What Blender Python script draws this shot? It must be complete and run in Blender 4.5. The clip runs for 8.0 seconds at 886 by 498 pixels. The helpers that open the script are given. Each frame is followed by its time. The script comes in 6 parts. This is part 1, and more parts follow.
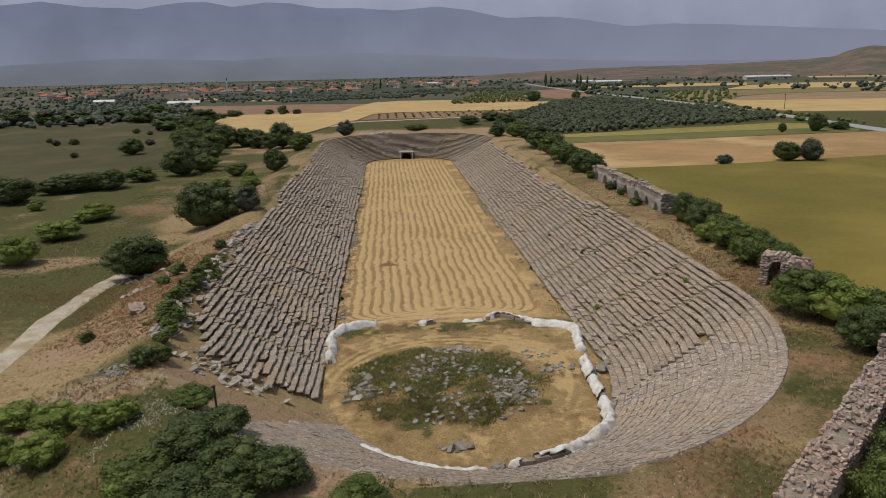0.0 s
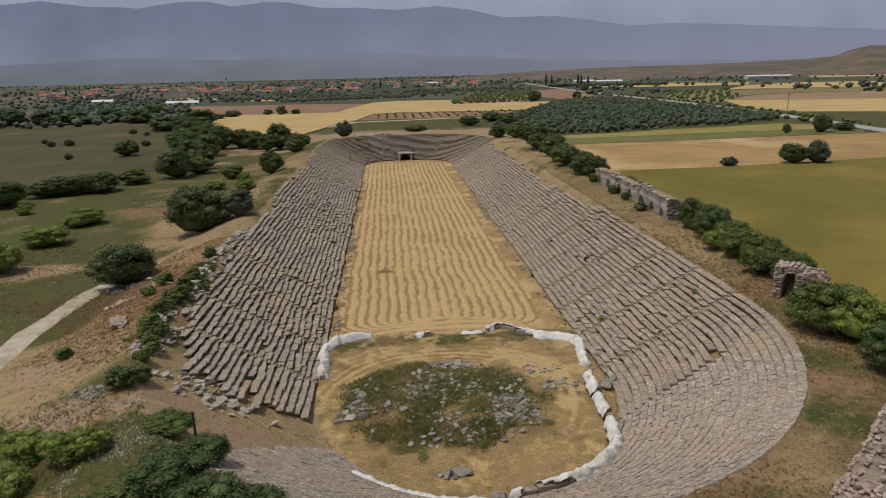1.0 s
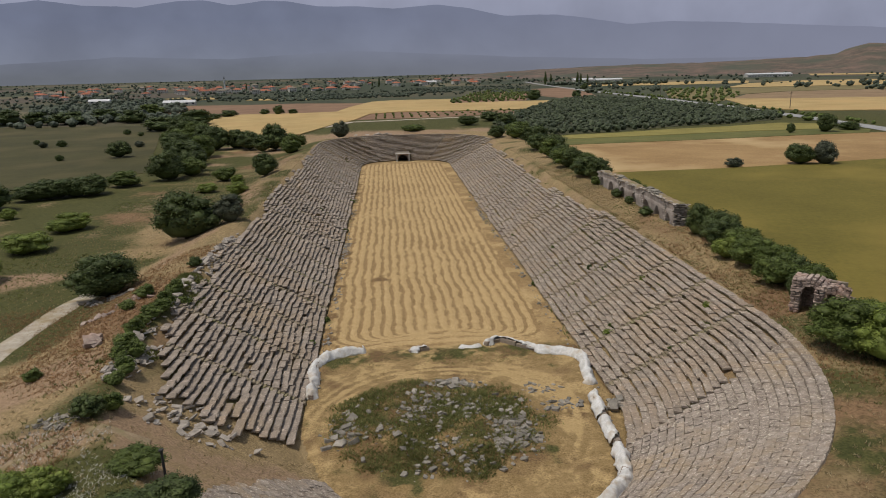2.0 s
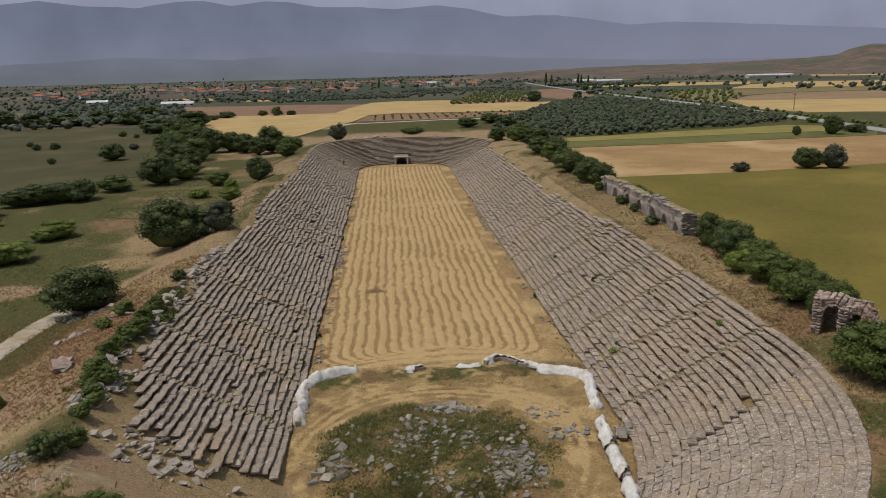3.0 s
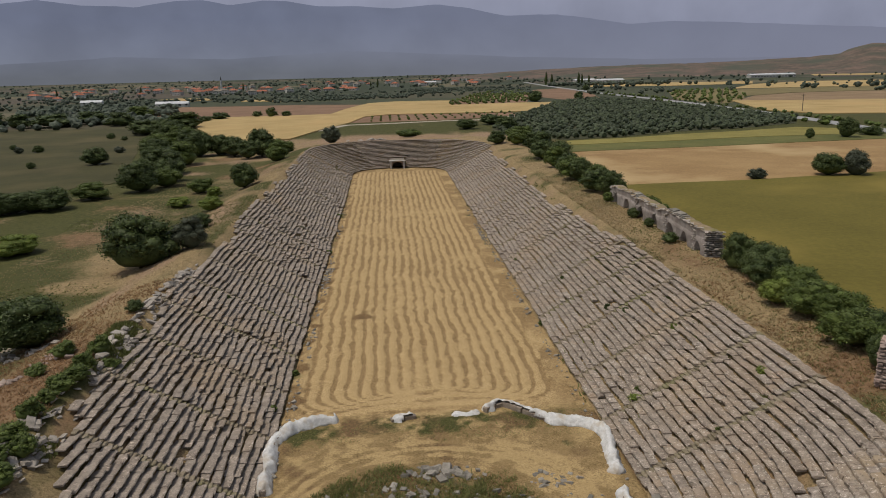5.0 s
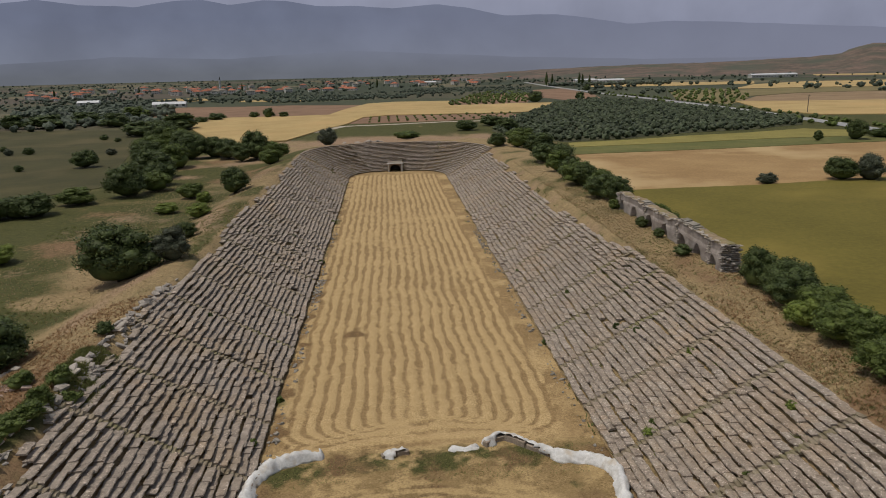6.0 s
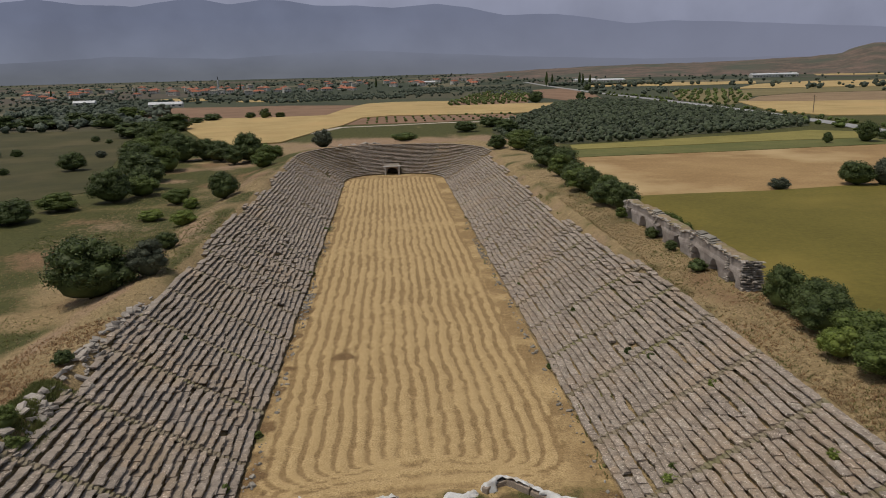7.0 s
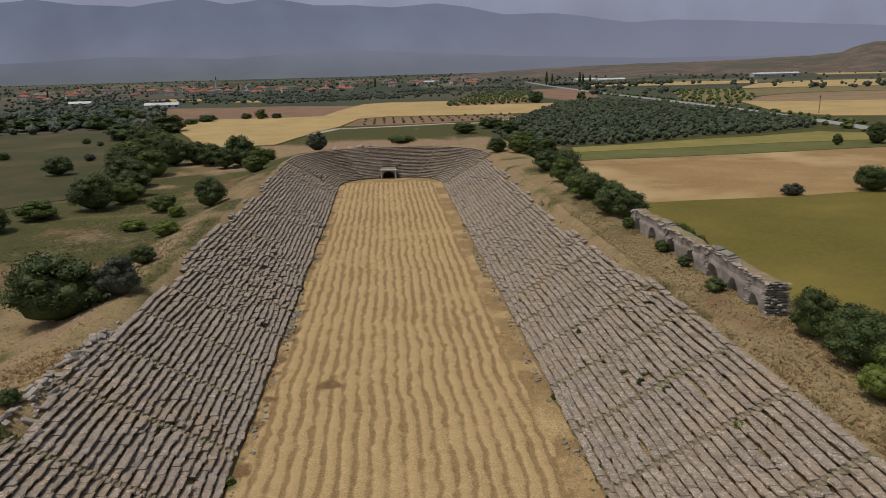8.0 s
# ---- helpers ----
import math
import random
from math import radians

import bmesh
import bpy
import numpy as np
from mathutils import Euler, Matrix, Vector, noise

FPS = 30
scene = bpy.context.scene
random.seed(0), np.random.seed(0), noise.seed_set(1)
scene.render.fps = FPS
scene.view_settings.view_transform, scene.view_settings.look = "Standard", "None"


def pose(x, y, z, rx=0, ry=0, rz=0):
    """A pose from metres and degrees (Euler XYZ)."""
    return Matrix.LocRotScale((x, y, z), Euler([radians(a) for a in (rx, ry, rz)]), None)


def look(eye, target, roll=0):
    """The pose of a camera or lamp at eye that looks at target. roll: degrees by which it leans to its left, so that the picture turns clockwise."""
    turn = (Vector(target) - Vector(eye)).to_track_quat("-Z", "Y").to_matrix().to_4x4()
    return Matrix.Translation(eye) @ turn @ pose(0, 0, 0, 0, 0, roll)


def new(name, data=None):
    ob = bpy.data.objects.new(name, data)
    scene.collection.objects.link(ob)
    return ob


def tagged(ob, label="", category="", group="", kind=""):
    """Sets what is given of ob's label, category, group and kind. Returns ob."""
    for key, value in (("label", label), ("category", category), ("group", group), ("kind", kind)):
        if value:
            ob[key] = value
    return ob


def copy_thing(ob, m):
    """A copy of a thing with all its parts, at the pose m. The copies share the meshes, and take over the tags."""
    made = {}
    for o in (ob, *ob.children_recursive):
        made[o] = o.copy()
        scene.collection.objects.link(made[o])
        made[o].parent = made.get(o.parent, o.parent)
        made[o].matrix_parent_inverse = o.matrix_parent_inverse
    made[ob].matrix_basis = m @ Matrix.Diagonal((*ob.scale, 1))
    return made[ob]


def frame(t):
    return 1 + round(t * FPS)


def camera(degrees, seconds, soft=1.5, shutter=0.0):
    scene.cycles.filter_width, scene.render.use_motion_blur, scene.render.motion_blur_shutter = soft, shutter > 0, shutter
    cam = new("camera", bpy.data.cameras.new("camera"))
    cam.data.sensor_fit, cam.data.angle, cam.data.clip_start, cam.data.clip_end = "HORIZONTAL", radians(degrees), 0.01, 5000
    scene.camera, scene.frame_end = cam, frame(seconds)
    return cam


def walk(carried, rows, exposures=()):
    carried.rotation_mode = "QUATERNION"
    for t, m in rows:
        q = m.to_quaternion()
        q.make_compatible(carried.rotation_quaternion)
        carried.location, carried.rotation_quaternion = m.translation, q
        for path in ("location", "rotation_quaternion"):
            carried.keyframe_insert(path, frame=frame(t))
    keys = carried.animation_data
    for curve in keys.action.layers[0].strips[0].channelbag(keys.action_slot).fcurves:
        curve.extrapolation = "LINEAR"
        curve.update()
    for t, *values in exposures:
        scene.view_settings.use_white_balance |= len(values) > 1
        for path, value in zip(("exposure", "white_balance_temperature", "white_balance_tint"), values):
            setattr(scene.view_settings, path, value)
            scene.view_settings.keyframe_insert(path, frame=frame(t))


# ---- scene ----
cam = camera(64.0, 8.0, soft=0.95)
PATH = [
    (0, (-7.45, -90.572, 31.877), (-7.306, -88.637, 31.39), -1.2),
    (0.5, (-7.094, -88.68, 31.991), (-6.95, -86.746, 31.503), -1.3),
    (1, (-6.852, -86.774, 32.096), (-6.709, -84.84, 31.608), -1.2),
    (1.5, (-6.53, -84.555, 32.233), (-6.386, -82.621, 31.744), -1.2),
    (1.7, (-6.375, -83.575, 32.239), (-6.23, -81.642, 31.747), -1.3),
    (3, (-5.378, -77.335, 32.523), (-5.234, -75.401, 32.033), -1.3),
    (3.5, (-5.041, -74.582, 32.587), (-4.897, -72.649, 32.097), -1.3),
    (4, (-4.654, -71.966, 32.593), (-4.51, -70.032, 32.103), -1.3),
    (4.5, (-4.253, -69.15, 32.677), (-4.108, -67.216, 32.186), -1.3),
    (6, (-2.986, -60.065, 32.92), (-2.841, -58.132, 32.428), -1.3),
    (6.5, (-2.499, -56.49, 33.017), (-2.353, -54.557, 32.525), -1.3),
    (7, (-2.025, -53.103, 33.059), (-1.879, -51.17, 32.566), -1.3),
    (7.5, (-1.393, -49.416, 33.238), (-1.248, -47.484, 32.744), -1.3),
    (8, (-0.849, -46.004, 33.348), (-0.703, -44.072, 32.854), -1.4),
]
walk(cam, [(t, look(eye, target, roll)) for t, eye, target, roll in PATH], [(0, -0.33), (1.7, -0.36), (4, -0.45), (8, -0.52)])


# ---- light ----
world = bpy.data.worlds.new("World")
scene.world = world
world.use_nodes = True
wn = world.node_tree
sky = wn.nodes.new("ShaderNodeTexSky")
sky.sky_type, sky.sun_disc = "NISHITA", False
SUN_FROM = Vector((-0.36, -0.06, 0.93)).normalized()
sky.sun_elevation = math.asin(SUN_FROM.z)
sky.sun_rotation = math.atan2(SUN_FROM.x, SUN_FROM.y)
sky.air_density, sky.dust_density, sky.ozone_density = 1.0, 2.5, 1.5
wn.nodes["Background"].inputs["Strength"].default_value = 0.135
haze = wn.nodes.new("ShaderNodeHueSaturation")
haze.inputs["Saturation"].default_value = 0.55
wn.links.new(sky.outputs[0], haze.inputs["Color"])
wn.links.new(haze.outputs[0], wn.nodes["Background"].inputs["Color"])
sun = new("sun", bpy.data.lights.new("sun", "SUN"))
sun.data.energy, sun.data.angle, sun.data.color = 2.75, radians(0.6), (1.0, 0.925, 0.81)
sun.matrix_world = look(SUN_FROM * 300, (0, 0, 0))

# ---- materials ----

def material(name, dark, light, scale=1.0, rough=0.9, bump=0.3, grain=8.0, stain=None, stain_scale=0.15, per_piece=0.0, depth=0.05, metallic=0.0, chips=0.0):
    """Two colours mixed by noise at real size, finer grain, wide stains and, where wanted, a change from piece to piece."""
    m = bpy.data.materials.new(name)
    m.use_nodes = True
    t = m.node_tree
    n, l = t.nodes, t.links
    b = n["Principled BSDF"]
    b.inputs["Roughness"].default_value, b.inputs["Metallic"].default_value = rough, metallic
    b.inputs["Specular IOR Level"].default_value = 0.25
    geo = n.new("ShaderNodeNewGeometry")

    def noise_node(sc, detail=5.0, rough_=0.6):
        q = n.new("ShaderNodeTexNoise")
        q.inputs["Scale"].default_value, q.inputs["Detail"].default_value, q.inputs["Roughness"].default_value = sc, detail, rough_
        l.new(geo.outputs["Position"], q.inputs["Vector"])
        return q

    def ramp(src, lo, hi):
        r = n.new("ShaderNodeMapRange")
        r.inputs["From Min"].default_value, r.inputs["From Max"].default_value = lo, hi
        l.new(src, r.inputs["Value"])
        return r.outputs[0]

    def mix(fac, a, c, kind="MIX"):
        x = n.new("ShaderNodeMix")
        x.data_type, x.blend_type = "RGBA", kind
        for sock, v in ((x.inputs["Factor"], fac), (x.inputs[6], a), (x.inputs[7], c)):
            if isinstance(v, (int, float)):
                sock.default_value = v
            elif isinstance(v, tuple):
                sock.default_value = (*v, 1)
            else:
                l.new(v, sock)
        return x.outputs[2]

    big, fine = noise_node(scale), noise_node(scale * grain, 4.0, 0.7)
    col = mix(ramp(big.outputs[0], 0.32, 0.68), dark, light)
    col = mix(ramp(fine.outputs[0], 0.3, 0.75), mix(1.0, col, (0.72, 0.72, 0.72), "MULTIPLY"), col)
    if stain:
        st = noise_node(stain_scale, 4.0, 0.55)
        col = mix(ramp(st.outputs[0], 0.5, 0.68), col, stain)
    if chips:
        spots = noise_node(4.2, 3.0, 0.7)
        col = mix(ramp(spots.outputs[0], 0.56, 0.66), col, mix(chips, col, tuple(min(0.62, 1.45 * c) for c in light)))
        pits = noise_node(2.9, 4.0, 0.75)
        col = mix(ramp(pits.outputs[0], 0.44, 0.34), col, mix(chips, col, tuple(0.55 * c for c in dark)))
    if per_piece:
        info = n.new("ShaderNodeObjectInfo")
        add = n.new("ShaderNodeMath")
        add.operation = "ADD"
        l.new(info.outputs["Random"], add.inputs[0])
        l.new(geo.outputs["Random Per Island"], add.inputs[1])
        frac = n.new("ShaderNodeMath")
        frac.operation = "FRACT"
        l.new(add.outputs[0], frac.inputs[0])
        h = n.new("ShaderNodeHueSaturation")
        r = n.new("ShaderNodeMapRange")
        r.inputs["To Min"].default_value, r.inputs["To Max"].default_value = 1 - per_piece, 1 + per_piece
        l.new(frac.outputs[0], r.inputs["Value"])
        l.new(r.outputs[0], h.inputs["Value"])
        l.new(col, h.inputs["Color"])
        col = h.outputs[0]
    l.new(col, b.inputs["Base Color"])
    if bump:
        k = n.new("ShaderNodeBump")
        k.inputs["Strength"].default_value, k.inputs["Distance"].default_value = bump, depth
        l.new(fine.outputs[0], k.inputs["Height"])
        l.new(k.outputs[0], b.inputs["Normal"])
    return m


M_SEAT = material("weathered_marble_seat", (0.219, 0.176, 0.137), (0.423, 0.355, 0.290), 1.1, 0.85, 0.8, 7, (0.316, 0.240, 0.169), 0.11, 0.06, chips=0.85)
M_SEAT_PALE = material("pale_worn_marble", (0.230, 0.186, 0.147), (0.459, 0.387, 0.318), 1.3, 0.85, 0.8, 7, (0.347, 0.265, 0.188), 0.13, 0.07, chips=0.85)
M_SEAT_WORN = material("rubbed_grey_marble", (0.226, 0.182, 0.145), (0.431, 0.368, 0.307), 2.2, 0.85, 0.9, 5, (0.345, 0.267, 0.181), 0.16, 0.06, chips=0.85)
M_SEAT_DARK = material("lichen_dark_marble", (0.240, 0.198, 0.158), (0.383, 0.323, 0.267), 1.0, 0.85, 0.8, 8, (0.275, 0.214, 0.150), 0.12, 0.06, chips=0.45)
M_STEP = material("earthy_worn_step", (0.20, 0.16, 0.105), (0.34, 0.285, 0.205), 1.6, 0.95, 0.8, 6, (0.19, 0.175, 0.085), 0.3, 0.08)
M_SLAB = material("pale_tumbled_slab", (0.28, 0.245, 0.205), (0.46, 0.41, 0.355), 1.5, 0.85, 0.7, 6, None, 0.2, 0.16)
M_PLASTER = material("grey_pink_wall_facing", (0.255, 0.215, 0.188), (0.42, 0.372, 0.335), 0.55, 0.9, 0.8, 9, (0.20, 0.165, 0.14), 0.35)
M_EARTH = material("dry_earth_wall_top", (0.25, 0.185, 0.11), (0.37, 0.28, 0.175), 0.9, 0.95, 0.8, 7, (0.20, 0.18, 0.075), 0.4)
M_RUBBLE = material("grey_rubble_stone", (0.190, 0.172, 0.142), (0.342, 0.312, 0.266), 1.2, 0.9, 0.7, 6, None, 0.2, 0.3)
M_MASONRY = material("rubble_masonry", (0.28, 0.21, 0.175), (0.50, 0.405, 0.345), 0.8, 0.9, 0.8, 5, (0.34, 0.235, 0.185), 0.3, 0.2)
M_MORTAR = material("old_mortar", (0.2, 0.165, 0.13), (0.32, 0.27, 0.21), 1.5, 0.95, 0.8, 5)
M_SHEET = material("white_cover_sheet", (0.60, 0.59, 0.56), (0.80, 0.79, 0.77), 0.8, 0.6, 0.6, 5, (0.46, 0.40, 0.32), 0.9, 0.0, 0.08)
M_PORTAL = material("pale_limestone", (0.45, 0.42, 0.37), (0.62, 0.59, 0.53), 1.0, 0.8, 0.5)
M_BARK = material("grey_brown_bark", (0.06, 0.045, 0.03), (0.14, 0.11, 0.08), 3.0, 0.95, 0.8)
M_POST = material("dark_painted_steel", (0.03, 0.03, 0.032), (0.06, 0.055, 0.05), 3.0, 0.6, 0.2)
M_POLE = material("weathered_timber_pole", (0.16, 0.12, 0.09), (0.26, 0.21, 0.16), 2.0, 0.9, 0.4)
M_WALLPAINT = material("limewashed_wall", (0.5, 0.47, 0.42), (0.7, 0.67, 0.61), 0.3, 0.9, 0.2, 6, None, 0.2, 0.15)
M_TILE = material("red_clay_roof_tile", (0.30, 0.10, 0.06), (0.42, 0.17, 0.10), 0.5, 0.85, 0.5, 6, None, 0.2, 0.25)
M_GLASSDARK = material("dark_window_pane", (0.03, 0.035, 0.04), (0.05, 0.055, 0.06), 1.0, 0.2, 0.0)
M_METALROOF = material("pale_metal_roof", (0.55, 0.56, 0.57), (0.7, 0.7, 0.7), 0.1, 0.5, 0.1)
M_ROAD = material("grey_asphalt", (0.30, 0.295, 0.285), (0.38, 0.375, 0.365), 0.4, 0.9, 0.2)
M_PATH = material("pale_gravel_path", (0.38, 0.325, 0.25), (0.54, 0.48, 0.39), 0.9, 0.95, 0.6, 7, (0.30, 0.24, 0.14), 0.35)
M_WHEAT = material("ripe_wheat", (0.40, 0.28, 0.115), (0.53, 0.385, 0.17), 0.05, 0.95, 0.5, 30, (0.44, 0.30, 0.13), 0.02)
M_STUBBLE_FIELD = material("cut_stubble", (0.30, 0.185, 0.078), (0.40, 0.262, 0.118), 0.06, 0.95, 0.5, 25, (0.42, 0.30, 0.15), 0.03)
M_GREENCROP = material("olive_green_crop", (0.135, 0.112, 0.020), (0.188, 0.152, 0.030), 0.04, 0.95, 0.5, 30, (0.215, 0.163, 0.036), 0.022)
M_GREENSTRIP = material("green_grass_strip", (0.10, 0.11, 0.03), (0.17, 0.16, 0.05), 0.08, 0.95, 0.5, 20)
M_YELLOWSTRIP = material("yellow_green_crop", (0.22, 0.19, 0.05), (0.30, 0.255, 0.075), 0.08, 0.95, 0.5, 20)
M_OLIVECROP = material("dull_olive_crop", (0.17, 0.14, 0.06), (0.25, 0.20, 0.09), 0.05, 0.95, 0.5, 20)
M_BROWNSTUB = material("brown_cut_stubble", (0.24, 0.16, 0.09), (0.33, 0.23, 0.13), 0.05, 0.95, 0.5, 20)
M_BROWNSOIL = material("ploughed_brown_soil", (0.21, 0.125, 0.075), (0.29, 0.18, 0.11), 0.05, 0.95, 0.6, 20)
M_MEADOW = material("dull_green_meadow", (0.052, 0.050, 0.018), (0.08, 0.073, 0.026), 0.05, 0.95, 0.6, 25, (0.095, 0.078, 0.033), 0.03)
M_HILL = material("red_scrub_hill", (0.085, 0.078, 0.058), (0.205, 0.14, 0.108), 0.022, 0.95, 0.2, 4, (0.072, 0.08, 0.056), 0.0075)


def leaf_material(name, dark, light, scale=0.8, thin=0.38):
    """Leaves and blades let part of the light through."""
    m = material(name, dark, light, scale, 0.6, 0.0, 4.0, None, 0.2, 0.3)
    n, l = m.node_tree.nodes, m.node_tree.links
    b = n["Principled BSDF"]
    t, x = n.new("ShaderNodeBsdfTranslucent"), n.new("ShaderNodeMixShader")
    l.new(b.inputs["Base Color"].links[0].from_socket, t.inputs["Color"])
    x.inputs[0].default_value = thin
    l.new(b.outputs[0], x.inputs[1])
    l.new(t.outputs[0], x.inputs[2])
    l.new(x.outputs[0], n["Material Output"].inputs["Surface"])
    return m


M_LEAF_DARK = leaf_material("dark_green_leaves", (0.049, 0.072, 0.020), (0.099, 0.127, 0.038), 0.8, 0.12)
M_LEAF_MID = leaf_material("mid_green_leaves", (0.069, 0.099, 0.018), (0.130, 0.164, 0.039), 0.8, 0.12)
M_LEAF_BRIGHT = leaf_material("fresh_green_leaves", (0.120, 0.165, 0.026), (0.215, 0.258, 0.054), 0.8, 0.12)
M_LEAF_GREY = leaf_material("grey_olive_leaves", (0.059, 0.069, 0.041), (0.113, 0.125, 0.081), 0.8, 0.12)
M_LEAF_GROVE = leaf_material("dark_olive_grove_leaves", (0.050, 0.066, 0.032), (0.084, 0.102, 0.052), 0.1, 0.12)
# Far foliage: distance haze painted into the green, paler and bluer than near leaves.
M_FARLEAF = leaf_material("hazed_far_leaves", (0.058, 0.075, 0.05), (0.105, 0.125, 0.084), 0.05, 0.12)
M_DRYGRASS = leaf_material("dry_grass_blades", (0.37, 0.285, 0.155), (0.50, 0.395, 0.23))
M_GREENGRASS = leaf_material("green_weed_blades", (0.135, 0.155, 0.045), (0.25, 0.255, 0.09))
M_TANGRASS = leaf_material("tan_grass_blades", (0.335, 0.245, 0.125), (0.44, 0.33, 0.18))
M_RUSTGRASS = leaf_material("rusty_grass_blades", (0.27, 0.155, 0.08), (0.42, 0.26, 0.13))
M_FLOWER = material("white_flower_heads", (0.6, 0.58, 0.5), (0.75, 0.73, 0.65), 2.0, 0.8, 0.0)


def attribute_ground(name, layers, attr, grain_scale, far=None, ragged=1.1):
    """A ground whose plant cover follows the colour attribute: base, then a layer for each of red, green and blue."""
    m = bpy.data.materials.new(name)
    m.use_nodes = True
    t = m.node_tree
    n, l = t.nodes, t.links
    b = n["Principled BSDF"]
    b.inputs["Roughness"].default_value = 0.95
    b.inputs["Specular IOR Level"].default_value = 0.15
    geo = n.new("ShaderNodeNewGeometry")
    at = n.new("ShaderNodeAttribute")
    at.attribute_name = attr
    sep = n.new("ShaderNodeSeparateColor")
    l.new(at.outputs["Color"], sep.inputs[0])

    def noise_node(sc, detail=5.0):
        q = n.new("ShaderNodeTexNoise")
        q.inputs["Scale"].default_value, q.inputs["Detail"].default_value, q.inputs["Roughness"].default_value = sc, detail, 0.65
        l.new(geo.outputs["Position"], q.inputs["Vector"])
        return q.outputs[0]

    def rng_node(src, a, c):
        r = n.new("ShaderNodeMapRange")
        r.inputs["From Min"].default_value, r.inputs["From Max"].default_value = a, c
        l.new(src, r.inputs["Value"])
        return r.outputs[0]

    def mixc(f, a, c):
        x = n.new("ShaderNodeMix")
        x.data_type = "RGBA"
        l.new(f, x.inputs["Factor"])
        for sock, v in ((x.inputs[6], a), (x.inputs[7], c)):
            if isinstance(v, tuple):
                sock.default_value = (*v, 1)
            else:
                l.new(v, sock)
        return x.outputs[2]

    n1, n2, n3 = noise_node(0.22), noise_node(1.1), noise_node(grain_scale)
    col = None
    for i, (da, li) in enumerate(layers):
        lay = mixc(rng_node(n2, 0.32, 0.68), da, li)
        worn = tuple(0.62 * c for c in da)
        lay = mixc(rng_node(n3, 0.42, 0.66), lay, worn)
        lay = mixc(rng_node(n1, 0.45, 0.75), lay, tuple(0.5 * (p + q) * 0.9 for p, q in zip(da, li)))
        if col is None:
            col = lay
            continue
        s = n.new("ShaderNodeMath")
        s.operation = "ADD"
        l.new(sep.outputs[i - 1], s.inputs[0])
        q = n.new("ShaderNodeMath")
        q.operation = "MULTIPLY_ADD"
        l.new(n2, q.inputs[0])
        q.inputs[1].default_value, q.inputs[2].default_value = ragged, -0.5 * ragged
        l.new(q.outputs[0], s.inputs[1])
        col = mixc(rng_node(s.outputs[0], 0.3, 0.7), col, lay)
    if far:
        v = n.new("ShaderNodeTexVoronoi")
        v.inputs["Scale"].default_value = 0.006
        l.new(geo.outputs["Position"], v.inputs["Vector"])
        cr = n.new("ShaderNodeValToRGB")
        cr.color_ramp.interpolation = "CONSTANT"
        els = cr.color_ramp.elements
        els[0].position, els[0].color = 0.0, (*far[0], 1)
        els[1].position, els[1].color = 1.0 / len(far), (*far[1], 1)
        for i, c in enumerate(far[2:]):
            e = els.new((i + 2) / len(far))
            e.color = (*c, 1)
        sv = n.new("ShaderNodeSeparateColor")
        l.new(v.outputs["Color"], sv.inputs[0])
        l.new(sv.outputs[0], cr.inputs[0])
        col = mixc(at.outputs["Alpha"], cr.outputs[0], col)
    l.new(col, b.inputs["Base Color"])
    k = n.new("ShaderNodeBump")
    k.inputs["Strength"].default_value, k.inputs["Distance"].default_value = 0.7, 0.12
    l.new(n3, k.inputs["Height"])
    l.new(k.outputs[0], b.inputs["Normal"])
    return m


M_GROUND = attribute_ground("dry_grassland", [((0.225, 0.162, 0.081), (0.41, 0.303, 0.162)), ((0.055, 0.06, 0.019), (0.122, 0.114, 0.04)),
                                              ((0.27, 0.18, 0.11), (0.37, 0.26, 0.165)), ((0.185, 0.11, 0.06), (0.285, 0.185, 0.10))], "cover", 5.0,
                            [(0.05, 0.06, 0.038), (0.065, 0.072, 0.042), (0.085, 0.08, 0.05), (0.05, 0.058, 0.036), (0.13, 0.115, 0.07), (0.058, 0.065, 0.04), (0.095, 0.08, 0.06)])
M_TRACK = attribute_ground("mown_straw", [((0.265, 0.172, 0.078), (0.355, 0.242, 0.117)), ((0.44, 0.305, 0.143), (0.56, 0.405, 0.205)),
                                          ((0.17, 0.105, 0.05), (0.25, 0.16, 0.075)), ((0.12, 0.12, 0.045), (0.18, 0.165, 0.06))], "cover", 6.0, ragged=0.5)


# ---- mesh helpers ----
def mesh_object(name, verts, faces, mat, parent=None, label="", smooth=False):
    me = bpy.data.meshes.new(name)
    me.from_pydata([tuple(v) for v in verts] if not isinstance(verts, np.ndarray) else verts.tolist(), [], faces if not isinstance(faces, np.ndarray) else faces.tolist())
    me.materials.append(mat)
    if smooth:
        me.polygons.foreach_set("use_smooth", [True] * len(me.polygons))
    me.update()
    ob = new(name, me)
    ob.parent = parent
    if label:
        tagged(ob, label)
    return ob


def part(name, bm, mat, parent=None, label="", smooth=False):
    me = bpy.data.meshes.new(name)
    bm.normal_update()
    bm.to_mesh(me)
    bm.free()
    me.materials.append(mat)
    if smooth:
        me.polygons.foreach_set("use_smooth", [True] * len(me.polygons))
    ob = new(name, me)
    ob.parent = parent
    if label:
        tagged(ob, label)
    return ob


def shared(name, me, m, parent, label=""):
    ob = new(name, me)
    ob.matrix_basis = m
    ob.parent = parent
    if label:
        tagged(ob, label)
    return ob


